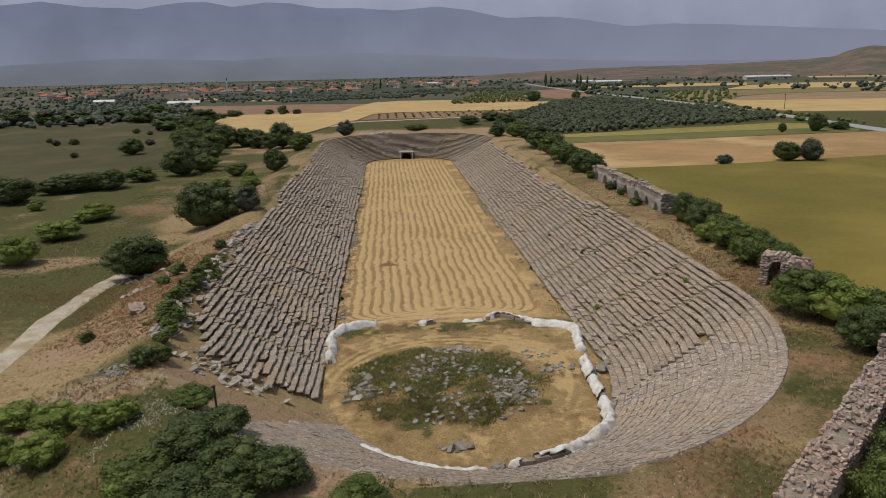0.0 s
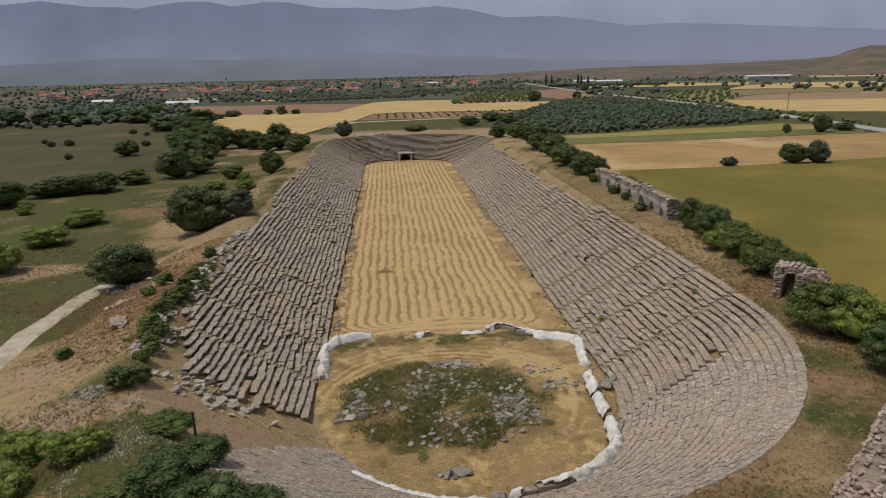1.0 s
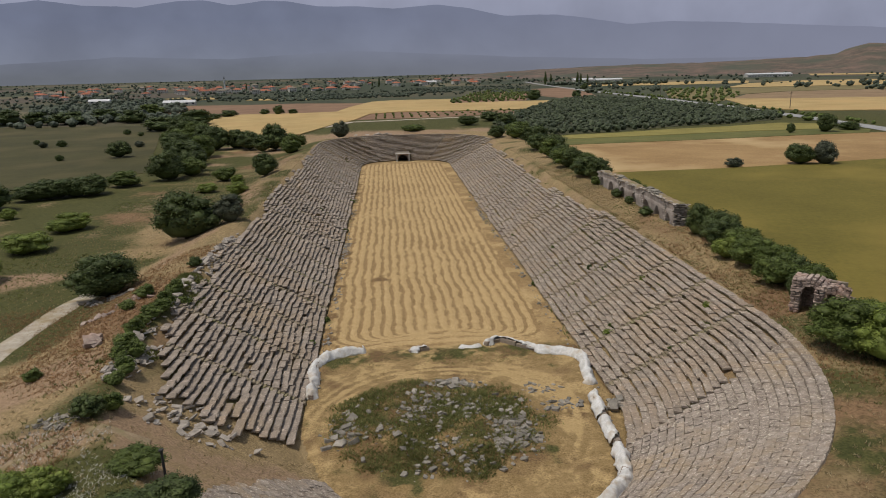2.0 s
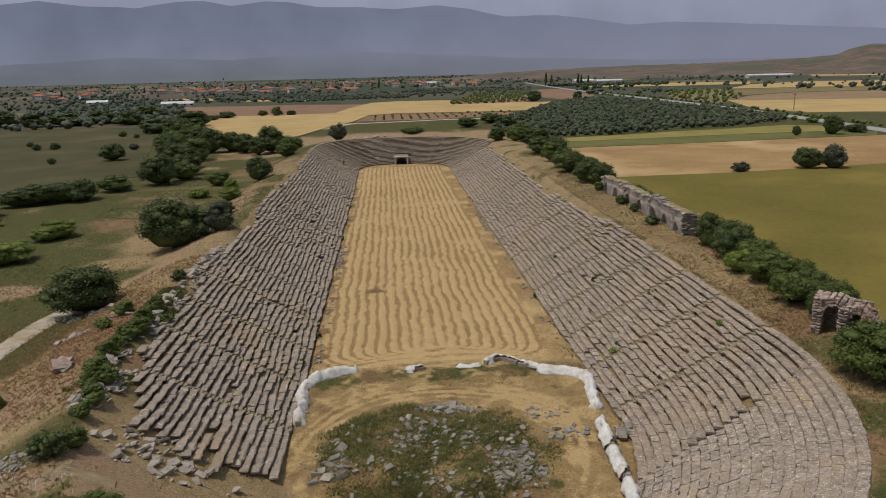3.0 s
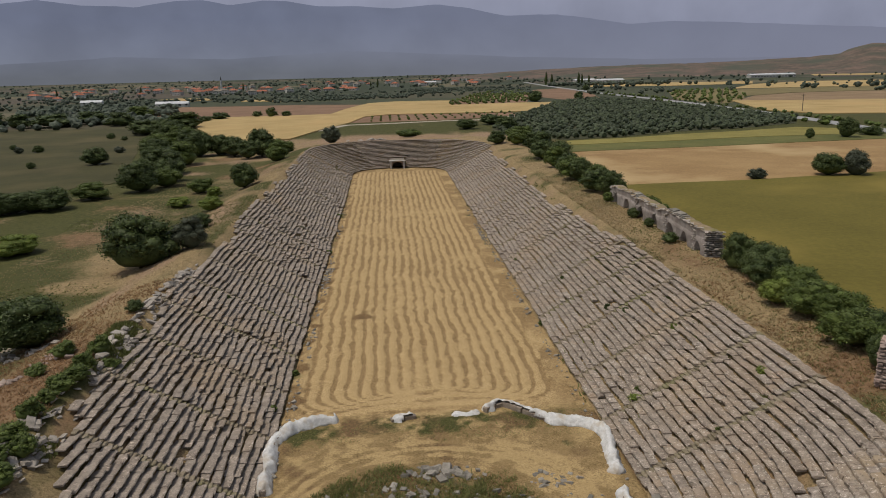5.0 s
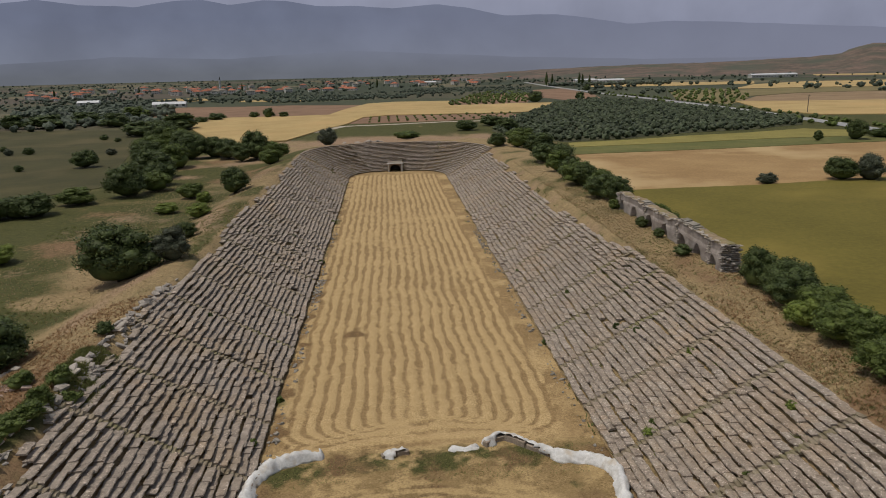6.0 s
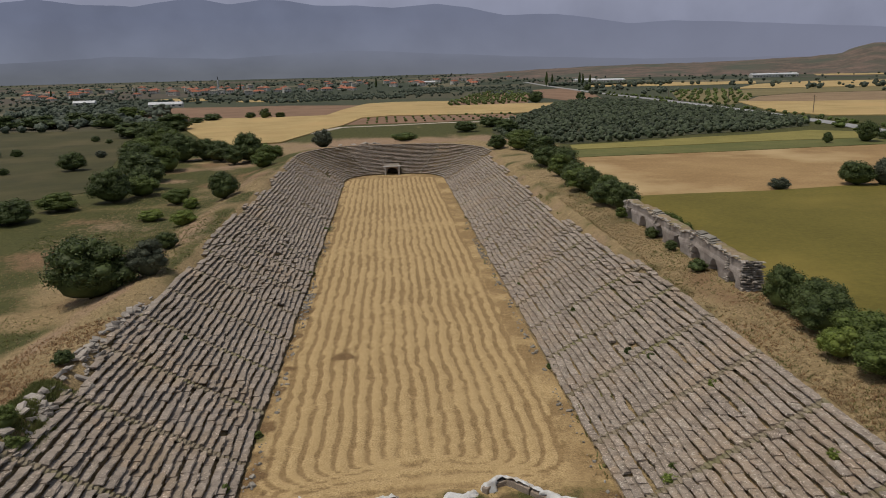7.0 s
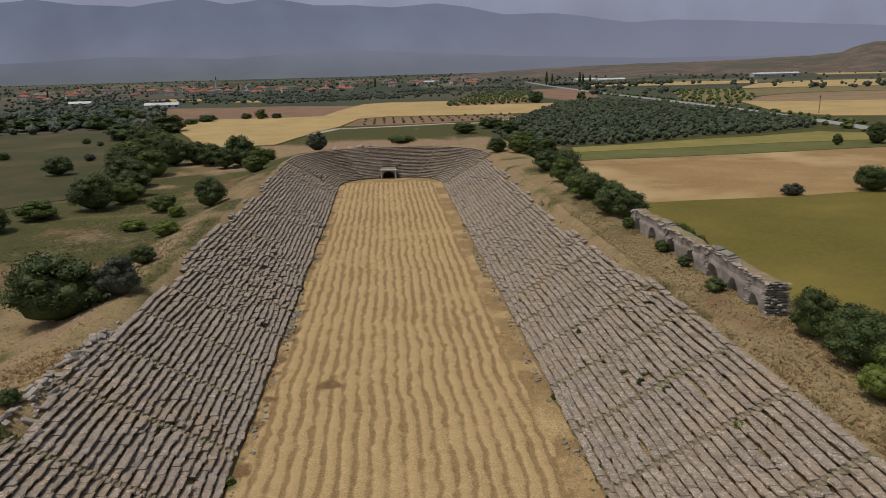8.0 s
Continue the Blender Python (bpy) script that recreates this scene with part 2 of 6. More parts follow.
def add_box(bm, x0, x1, y0, y1, z0, z1, bevel=0.0, m=None):
    vs = [bm.verts.new((x, y, z)) for z in (z0, z1) for y in (y0, y1) for x in (x0, x1)]
    fs = [bm.faces.new([vs[i] for i in f]) for f in ((0, 2, 3, 1), (4, 5, 7, 6), (0, 1, 5, 4), (2, 6, 7, 3), (0, 4, 6, 2), (1, 3, 7, 5))]
    if m is not None:
        bmesh.ops.transform(bm, matrix=m, verts=vs)
    if bevel:
        es = list({e for f in fs for e in f.edges})
        bmesh.ops.bevel(bm, geom=es, offset=bevel, segments=1, affect="EDGES")


def vnoise(x, y, size, seed):
    """Smooth value noise from 0 to 1 with hills about size metres wide."""
    x, y = np.asarray(x, float) / size, np.asarray(y, float) / size
    xi, yi = np.floor(x), np.floor(y)
    fx, fy = x - xi, y - yi
    fx, fy = fx * fx * (3 - 2 * fx), fy * fy * (3 - 2 * fy)

    def h(a, b):
        v = np.sin(a * 127.1 + b * 311.7 + seed * 74.7) * 43758.5453
        return v - np.floor(v)

    return (h(xi, yi) * (1 - fx) + h(xi + 1, yi) * fx) * (1 - fy) + (h(xi, yi + 1) * (1 - fx) + h(xi + 1, yi + 1) * fx) * fy


def fbm(x, y, size, seed):
    return (vnoise(x, y, size, seed) * 4 + vnoise(x, y, size / 2.1, seed + 1) * 2 + vnoise(x, y, size / 4.3, seed + 2)) / 7


def step(a, b, v):
    q = np.clip((np.asarray(v, float) - a) / (b - a), 0, 1)
    return q * q * (3 - 2 * q)


# ---- the plan: a long arena, straight sides, curved ends ----
HALF, Y_NEAR, Y_FAR = 15.0, -18.0, 160.0
NEAR_A, NEAR_B, NEAR_N = 15.0, 20.8, 2.0
FAR_A, FAR_B, FAR_N = 15.0, 17.0, 2.7
ROWS_OF_SEATS, TREAD, RISE, FIRST_OFF, FIRST_Z = 22, 0.67, 0.37, 0.3, 0.2
RIM = FIRST_OFF + ROWS_OF_SEATS * TREAD

def field_z(x, y):
    """The plain: it rises gently to one side and falls away in the distance."""
    x, y = np.asarray(x, float), np.asarray(y, float)
    return 3.5 + 2.0 * (1 - np.clip((y - 500) / 500, 0, 1)) + 1.5 * np.clip(x / 130, -1, 1)



def track_offset(x, y):
    """How far outside the arena's edge a place lies."""
    x, y = np.abs(np.asarray(x, float)), np.asarray(y, float)
    off = x - HALF
    for centre, sign, a, b, p in ((Y_FAR, 1, FAR_A, FAR_B, FAR_N), (Y_NEAR, -1, NEAR_A, NEAR_B, NEAR_N)):
        yy = (y - centre) * sign
        end = yy > 0
        lo, hi = np.full(x.shape, -14.9), np.full(x.shape, 9000.0)
        yc = np.where(end, yy, 0.0)
        for _ in range(46):
            mid = (lo + hi) / 2
            inside = (x / (a + mid)) ** p + (yc / (b + mid)) ** p < 1
            hi, lo = np.where(inside, mid, hi), np.where(inside, lo, mid)
        off = np.where(end, hi, off)
    return off


def bank_height(off):
    return FIRST_Z + (off - FIRST_OFF) / TREAD * RISE


def ground_height(x, y):
    x, y = np.asarray(x, float), np.asarray(y, float)
    off = track_offset(x, y)
    bank = np.clip(bank_height(off) - 0.33, -0.02, bank_height(RIM) - 0.33) + 0.41 * step(RIM - 0.5, RIM + 0.3, off)
    right = x > 0
    near_end = step(-25, -45, y)
    flat_to = np.where(right, 22.5 - 1.7 * step(-20, -42, y), RIM + 0.6)
    run = np.where(right, 9.0 - 4.5 * step(-20, -42, y), 14.0)
    fall = step(0, 1, (off - flat_to) / run)
    swell = (fbm(x, y, 9, 3) - 0.5) * 0.7 * step(RIM, RIM + 3, off) * (1 - step(34, 46, off))
    rise = np.where(right, 0.5 * step(RIM, RIM + 6, off) * (1 - near_end), 0)
    z = (bank + rise) * (1 - fall) + field_z(x, y) * fall + swell
    heap = np.exp(-(((x + 2.5) / 8.5) ** 2 + ((y + 22) / 8.0) ** 2) ** 2) * (0.5 + 0.8 * fbm(x, y, 4, 11))
    z = z + heap * (off < 0)
    return np.where((np.abs(x) < 2.2) & (off > -1) & (off < 7) & (y > 150), -0.02, z)


def gz(x, y):
    return float(ground_height(np.array([x]), np.array([y]))[0])


def grid_lines(fine_lo, fine_hi, stepsize, far, extra=()):
    mid = list(np.arange(fine_lo, fine_hi + 0.01, stepsize))
    out, v, g = [], fine_hi, stepsize
    while v < far:
        g *= 1.35
        v += g
        out.append(min(v, far))
    low, v, g = [], fine_lo, stepsize
    while v > -far:
        g *= 1.35
        v -= g
        low.append(max(v, -far))
    return np.array(sorted(set([round(q, 3) for q in low + mid + out + list(extra)])))


def sheet(name, xs, ys, height, mat, cover=None, smooth=True):
    gx, gy = np.meshgrid(xs, ys)
    z = height(gx, gy)
    verts = np.stack([gx.ravel(), gy.ravel(), z.ravel()], 1)
    w, h = len(xs), len(ys)
    i = np.arange((w - 1) * (h - 1))
    a = (i // (w - 1)) * w + i % (w - 1)
    faces = np.stack([a, a + 1, a + w + 1, a + w], 1)
    ob = mesh_object(name, verts, faces, mat, smooth=smooth)
    if cover is not None:
        at = ob.data.color_attributes.new("cover", "FLOAT_COLOR", "POINT")
        at.data.foreach_set("color", cover(gx, gy, z).reshape(-1, 4).ravel().astype(np.float32))
    return ob


def blob(x, y, cx, cy, rx, ry):
    return np.exp(-((x - cx) / rx) ** 2 - ((y - cy) / ry) ** 2)


def ground_cover(x, y, z):
    """Shares of green weeds, bare soil and rust-red grass over the dry grass; the last value is the nearness."""
    off = track_offset(x, y)
    west = step(7, -7, x)

    def side(a, c):
        return a * west + c * (1 - west)

    n1, n2 = fbm(x, y, 22, 21), fbm(x, y, 7, 31)
    toward = step(10, -35, y)
    green = side(0.42 + 1.9 * (n1 - 0.45) + 0.9 * (n2 - 0.5), -0.08 + 0.45 * toward + 2.0 * (n2 - 0.45))
    green = green + side(0.38 * step(30, 44, off) + 0.4 * step(60, 80, off), 1.0 * step(24, 30, off))
    green = np.where(off < RIM, 0.05 + 1.8 * (n2 - 0.5), green)
    heap = np.exp(-np.clip(((x + 2.5) / 9.6) ** 2 + ((y + 22) / 9.2) ** 2 + 1.1 * (fbm(x, y, 5, 35) - 0.5), 0, 9) ** 3)
    green = np.where(off < 0, -0.25 + 0.72 * heap + 2.2 * (fbm(x, y, 4.5, 33) - 0.5), green)
    lane = np.exp(-((np.hypot((x + 1.5) / 1.05, (y + 21.5)) - 11.6) / 1.1) ** 2) * (off < 0)
    green = green - 0.8 * lane
    soil = side(1.9 * (fbm(x, y, 12, 41) - 0.48), 1.2 * (fbm(x, y, 9, 43) - 0.55))
    soil = np.where((off < RIM) & (off > 0), 0.1 + 0.35 * (y < -30) + 1.2 * (fbm(x, y, 5, 45) - 0.4), soil)
    soil = soil * (1 - step(60, 90, off))
    red = side(1.9 * (fbm(x, y, 15, 51) - 0.46), -0.25 + 0.35 * toward + 2.0 * (fbm(x, y, 8, 53) - 0.5))
    red = np.where(off < 0, 0.30 * heap - 0.12 + 1.9 * (fbm(x, y, 5, 55) - 0.5), red) * (1 - step(50, 80, off))
    red = red - 0.8 * lane
    weedy = blob(x, y, -30.5, -12, 1.4, 8) + blob(x, y, -44, -8, 5, 6) + blob(x, y, -54, 4, 9, 9) + blob(x, y, -58, 34, 12, 14) + blob(x, y, -24, -41, 4, 3)
    bare = blob(x, y, -36, -23, 7, 5.5) + 0.7 * blob(x, y, -50, 30, 8, 3) + 0.6 * blob(x, y, -47, 48, 5, 4) + 0.5 * blob(x, y, -62, -2, 5, 4) + blob(x, y, -38, 17, 3.5, 9) + blob(x, y, -36, 34, 2.5, 10) + blob(x, y, -56, 18, 9, 3.5) + 0.8 * blob(x, y, -31, -37, 8, 2.5) + 1.2 * blob(x, y, 5, 215, 60, 28) + 0.6 * blob(x, y, -37, 85, 3.5, 45)
    rusty = blob(x, y, -36.5, -8, 4.5, 8) + blob(x, y, -42, -44, 5, 5) + 0.65 * blob(x, y, 17, -50, 9, 4) + 0.6 * blob(x, y, 34, -12, 3, 18) + 0.5 * blob(x, y, 33.5, 22, 2, 14)
    out = step(RIM - 2, RIM, off)
    green = green + out * (0.9 * weedy - 0.9 * bare - 0.7 * rusty + 0.55 * blob(x, y, 21, -44, 9, 3) + 0.22 * (1 - west))
    soil = soil + out * (1.1 * bare - 0.6 * weedy)
    red = red + out * (0.9 * rusty - 0.6 * weedy - 0.6 * bare)
    near = 1 - step(150, 300, np.hypot(x, y - 60) - 120)
    return np.stack([green, soil, red, near], -1)


xs = grid_lines(-64, 64, 1.0, 4700, (-130, -15.3, 15.3, 130))
ys = grid_lines(-78, 206, 1.2, 4700, (500, 1000))
ground = sheet("ground", xs, ys, ground_height, M_GROUND, ground_cover)
tagged(ground, "dry grassland with patches of weeds and bare soil", "ground", kind="structure")

M_ARENA = attribute_ground("trampled_straw", [((0.235, 0.158, 0.07), (0.37, 0.262, 0.125)), ((0.06, 0.063, 0.02), (0.128, 0.118, 0.042)),
                                              ((0.16, 0.10, 0.05), (0.25, 0.165, 0.08)), ((0.40, 0.28, 0.13), (0.50, 0.36, 0.175))], "cover", 6.0, ragged=0.7)


# ---- the overgrown arena end, with a trodden lane round its heap ----
def arena_height(x, y):
    z = np.maximum(ground_height(x, y), -0.02) + 0.10 + 0.10 * (fbm(x, y, 1.6, 131) - 0.4) - 0.5 * step(-2.8, -0.6, y)
    return np.where(track_offset(x, y) < 0.5, z, -0.6)


def arena_cover(x, y, z):
    q = ((x + 2.5) / 9.6) ** 2 + ((y + 22) / 9.2) ** 2
    heap = np.exp(-np.clip(q + 1.1 * (fbm(x, y, 5, 35) - 0.5), 0, 9) ** 3)
    ring = np.hypot((x + 1.8) / 1.05, y + 21.5) + 0.9 * (fbm(x, y, 5, 133) - 0.5)
    lane = np.exp(-((ring - 12.0) / 1.9) ** 2) * np.clip(step(-24, -14, y) + 0.7 * blob(x, y, 9.5, -22, 2.5, 9), 0, 1) * (0.75 + 0.5 * fbm(x, y, 4, 134))
    ruts = 0.5 + 0.5 * np.cos((ring - 12.0) * 2 * math.pi / 1.15)
    verge = step(-8.5, -5.5, y) * (1 - step(-4.2, -2.4, y))
    green = -0.02 + 0.52 * heap + 0.85 * verge + 1.9 * (fbm(x, y, 3.6, 33) - 0.5) + 1.3 * (fbm(x, y, 1.2, 34) - 0.5) - 0.9 * lane
    brown = 0.12 + 0.30 * heap + 0.3 * verge + 1.9 * (fbm(x, y, 3, 55) - 0.5) - 0.5 * lane * ruts
    straw = 0.22 - 0.35 * heap + 1.0 * (fbm(x, y, 0.9, 58) - 0.5) + lane * (0.1 + 0.8 * ruts) + 1.3 * (fbm(x, y, 2.6, 57) - 0.5) + 0.4 * step(-4.5, -2.5, y)
    return np.stack([green, brown, straw, np.ones_like(x)], -1)


arena_end = sheet("arena_ground", np.arange(-20.1, 20.2, 0.3), np.arange(-46.0, -0.5, 0.3), arena_height, M_ARENA, arena_cover)
tagged(arena_end, "trampled straw and weeds round a stony heap", "ground", kind="structure")


# ---- the mown track ----
def windrow(x, y):
    bend = np.sign(x) * (np.abs(x) ** 4 + (np.clip(3.5 - y, 0, None) * 2.4) ** 4) ** 0.25
    q = bend + 0.5 * (vnoise(x * 0.3, y, 9, 61) - 0.5) + 0.28 * (vnoise(x, y, 3.2, 63) - 0.5) + 0.42 * (vnoise(x, y * 0.6, 0.8, 64) - 0.5)
    inside = step(14.0, 12.6, np.abs(bend + 0.9) + 2.2 * (fbm(x, y, 5, 62) - 0.5)) * step(172, 166, y)
    ridge = (0.5 + 0.5 * np.cos(q * 2 * math.pi / 1.42)) ** 0.9
    return ridge * inside * (0.85 + 0.3 * vnoise(x, y, 3.5, 65)), inside


def track_height(x, y):
    ridge, _ = windrow(x, y)
    return 0.04 + 0.10 * ridge + 0.10 * fbm(x, y, 2.5, 67) * step(-6, 4, y)


def track_cover(x, y, z):
    ridge, inside = windrow(x, y)
    strength = np.clip(0.75 + 1.4 * (fbm(x, y, 9, 72) - 0.45), 0.35, 1.05)
    straw = 0.56 + strength * (ridge - 0.45) + 0.5 * (fbm(x, y, 7, 71) - 0.5) + 0.35 * (vnoise(x, y * 0.5, 0.9, 74) - 0.5)
    straw = np.where(inside < 0.5, 0.45 + 1.0 * (fbm(x, y, 3.5, 73) - 0.5), straw)
    brown = 0.9 * np.exp(-(((x + 8.3) / 2.2) ** 2 + ((y - 25) / 3.5) ** 2)) + 0.9 * (fbm(x, y, 9, 75) - 0.68) + 1.5 * (vnoise(x, y, 1.3, 77) - 0.76) + 0.5 * np.exp(-((np.hypot(x + 4.5, (y - 62) * 0.8) - 4.0) / 0.5) ** 2) * (y > 60)
    edge = step(12.5, 15.0, np.abs(x))
    brown = brown + edge * 0.9 * (fbm(x, y, 3, 79) - 0.45) + step(12.3, 14.3, -x + 1.6 * (fbm(x, y, 4, 78) - 0.5)) * (0.72 + 1.3 * (fbm(x, y, 2.0, 80) - 0.45))
    green = edge * 1.7 * (fbm(x, y, 4, 81) - 0.56) + 0.25 * edge * (x < 0)
    return np.stack([straw, brown, green, np.ones_like(x)], -1)


tx, ty = np.arange(-15.2, 15.21, 0.16), np.concatenate([np.arange(-3.0, 40, 0.45), np.arange(40, 160, 0.9), np.arange(160, 178.1, 0.9)])
track = sheet("track", tx, ty, lambda x, y: np.where(track_offset(x, y) < 0.9, track_height(x, y), -0.6), M_TRACK, track_cover)
tagged(track, "mown arena floor with wavy golden straw windrows", "track", kind="structure")


# ---- seat rows ----
def side_point(sign):
    def f(u, off):
        if u < Y_NEAR and sign > 0:
            a = (Y_NEAR - u) / ((NEAR_A + NEAR_B) / 2 + off)
            p = Vector((sign * (NEAR_A + off) * math.cos(a), Y_NEAR - (NEAR_B + off) * math.sin(a), 0))
            return p, Vector((sign * math.cos(a) / (NEAR_A + off), -math.sin(a) / (NEAR_B + off), 0)).normalized()
        return Vector((sign * (HALF + off), u, 0)), Vector((sign, 0, 0))
    return f


def end_point(centre, sign, a, b, p):
    def f(u, off):
        c, s = math.cos(u), math.sin(u)
        x = (a + off) * math.copysign(abs(c) ** (2 / p), c)
        y = (b + off) * math.copysign(abs(s) ** (2 / p), s)
        nx = math.copysign(abs(c) ** (2 - 2 / p), c) / (a + off)
        ny = math.copysign(abs(s) ** (2 - 2 / p), s) / (b + off)
        v = Vector((nx, sign * ny, 0))
        return Vector((x, centre + sign * y, 0)), v.normalized()
    return f


SECTIONS = 5
SEAT_FACES = [(6 * q + i, 6 * q + (i + 1) % 6, 6 * q + 6 + (i + 1) % 6, 6 * q + 6 + i) for q in range(SECTIONS - 1) for i in range(6)]
SEAT_FACES += [(5, 4, 3, 2, 1, 0), tuple(range(6 * SECTIONS - 6, 6 * SECTIONS))]
SEAT_VERTS = 6 * SECTIONS


def seat_verts(length, deep, thick, r):
    """A worn block: cross sections with an undercut front, a rounded nose and uneven, chipped edges."""
    prof = np.array([(0.10, -thick), (0.0, -thick + 0.05), (0.0, -0.055), (0.05, 0.0), (deep, 0.0), (deep, -thick)])
    out = []
    for i in range(SECTIONS):
        x = length * (i / (SECTIONS - 1) - 0.5) + (r.normal(0, 0.05) * length if 0 < i < SECTIONS - 1 else 0)
        q = prof + r.normal(0, 0.022, prof.shape) + (r.normal(0, 0.024), 0)
        if r.random() < 0.12:
            q[2:4, 0] += r.uniform(0.03, 0.10)
        out += [(x + r.normal(0, 0.008), a, b) for a, b in q]
    return np.array(out)


def bank(name, label, point, spans, stairs, mats, nearest, worn=0.0, skip=None, jitter=1.0, body=0.135):
    """Rows of marble blocks on one stretch of the slope, each row cut by narrow flights of steps."""
    r = np.random.default_rng(len(label) * 31 + 5)
    mats = (*mats, M_STEP)
    kinds = len(mats) - 1
    root = tagged(new(name), label, "seating bank", "stadium seating")
    sizes = (0.5, 0.65, 0.8, 1.0) if worn else (0.85, 1.1, 1.4, 1.8)
    stock = []
    for s in sizes:
        for k in range(4):
            me = bpy.data.meshes.new("seat_block")
            me.from_pydata(seat_verts(s, TREAD + 0.08, body + 0.215 * worn, r).tolist(), [], SEAT_FACES)
            me.materials.append(mats[k % kinds])
            stock.append((s, me))
    joined = [[] for _ in mats]
    count = 0
    for k in range(ROWS_OF_SEATS):
        off, top = FIRST_OFF + k * TREAD, FIRST_Z + (k + 1) * RISE
        u0, u1 = spans(k, r)
        edges = sorted([q for q in stairs if u0 < q < u1])
        bounds = [u0] + edges + [u1]
        for i in range(len(bounds) - 1):
            a, b = bounds[i], bounds[i + 1]
            pa, pb = point(a, off)[0], point(b, off)[0]
            scale = (point(a + (b - a) * 0.51, off)[0] - point(a + (b - a) * 0.49, off)[0]).length / (0.02 * abs(b - a))
            gap = 0.36 / scale
            lo, hi = a + (gap if i else 0), b - (gap if i < len(bounds) - 2 else 0)
            u = lo
            while u < hi - 0.35 / scale:
                length = min(sizes[r.integers(0, 4)] * r.uniform(0.85, 1.1), (hi - u) * scale)
                if (hi - u) * scale - length < 0.6:
                    length = min((hi - u) * scale, 2.6)
                mid = u + length / 2 / scale
                u += length / scale
                p, nrm = point(mid, off)
                if skip and skip(p, k):
                    continue
                if not worn and r.random() < 0.005:
                    continue
                wave = (0.34 * (float(vnoise(p.x + 3 * k, p.y, 5.5, 91)) - 0.5) + 0.26 * (float(vnoise(p.x * 1.3 + 5 * k, p.y, 1.9, 92)) - 0.5)) * (1 - worn)
                sag = 0.16 * (float(fbm(p.x, p.y, 12, 93)) - 0.5)
                j = jitter * (0.5 + 1.5 * float(step(0.42, 0.68, fbm(p.x, p.y, 11, 98)))) * (1.35 if p.y > 10 else 1.0)
                if p.x < 0 and p.y < Y_NEAR and not worn:
                    sag += max(0.0, float(bank_height(track_offset(p.x, p.y))) + RISE - top)
                p = p + nrm * (wave + r.normal(0, 0.035) * j)
                lean = 30.0 * worn * float(step(29, 15, p.x))
                p.z = top + sag * (1 - 0.5 * worn) - RISE * lean / 31 + r.normal(0, 0.035) * j
                m = Matrix.Translation(p) @ Matrix(((nrm.y, nrm.x, 0, 0), (-nrm.x, nrm.y, 0, 0), (0, 0, 1, 0), (0, 0, 0, 1)))
                m = m @ pose(0, 0, 0, lean + r.normal(0, 2.2) * j, r.normal(0, 1.0) * j, r.normal(0, 1.2) * j)
                thick = body + 0.215 * worn
                if count < 300 and nearest(p):
                    s, me = min(((abs(q - length), n_) for n_, (q, _) in enumerate(stock)))[1], None
                    size, me = stock[(s // 4) * 4 + int(r.integers(0, 4))]
                    shared("seat_block", me, m @ Matrix.Diagonal(((length + 0.12) / size, 1, 1, 1)), root)
                    count += 1
                else:
                    v = seat_verts(length + 0.12, TREAD + 0.08, thick, r)
                    mm = np.array(m)
                    joined[int(r.integers(0, kinds))].append(v @ mm[:3, :3].T + mm[:3, 3])
        for q in edges:
            for half in (0, 1):
                p, nrm = point(q, off + half * TREAD / 2)
                if skip and skip(p, k):
                    continue
                p.z = top - RISE / 2 + half * RISE / 2 + 0.03 + r.normal(0, 0.015)
                m = Matrix.Translation(p) @ Matrix(((nrm.y, nrm.x, 0, 0), (-nrm.x, nrm.y, 0, 0), (0, 0, 1, 0), (0, 0, 0, 1))) @ pose(0, 0, 0, r.normal(0, 1.5), r.normal(0, 1.5), r.normal(0, 2))
                v = seat_verts(0.78, 0.36, 0.22, r)
                mm = np.array(m)
                joined[-1].append(v @ mm[:3, :3].T + mm[:3, 3])
    for mat, blocks in zip(mats, joined):
        if blocks:
            verts = np.concatenate(blocks)
            faces = [tuple(i + SEAT_VERTS * n_ for i in f) for n_ in range(len(blocks)) for f in SEAT_FACES]
            ob = mesh_object("seat_row", verts, faces, mat, root)
            tagged(ob, kind="stuff")
    return root


def left_span(k, r):
    o = k / (ROWS_OF_SEATS - 1)
    start = float(np.interp(o, [0, 0.2, 0.4, 0.58, 0.72, 0.84, 1], [-25, -27, -26.5, -27.3, -24.2, -18.5, -12.5]))
    return start + r.uniform(-2.0, 2.0), Y_FAR


def near_span(k, r):
    o = k / (ROWS_OF_SEATS - 1)
    return 0.46 - 0.28 * o, math.pi * (0.80 - 0.06 * o) + r.uniform(-0.02, 0.02)


side_stairs = [-16.5 + 9.6 * i for i in range(19)]
bank("seating_bank", "long slope of dark weathered marble seat rows cut by narrow stairs", side_point(-1), left_span, side_stairs,
     (M_SEAT_DARK, M_SEAT_DARK, M_SEAT), lambda p: p.y < -3, jitter=0.7,
     skip=lambda p, k: k > 17.6 + 7.0 * float(fbm(p.y, 3.0, 8, 95)))
bank("seating_bank", "long slope of pale weathered marble seat rows cut by narrow stairs", side_point(1), lambda k, r: (Y_NEAR - 9 + 2.5 * k / 21, Y_FAR), side_stairs,
     (M_SEAT, M_SEAT_PALE, M_SEAT), lambda p: p.y < -3, jitter=0.6, body=0.20,
     skip=lambda p, k: k > 21.5 - float(step(30, 46, p.y)) * (4.6 - 3.6 * float(fbm(p.y, 5.0, 6, 96))))
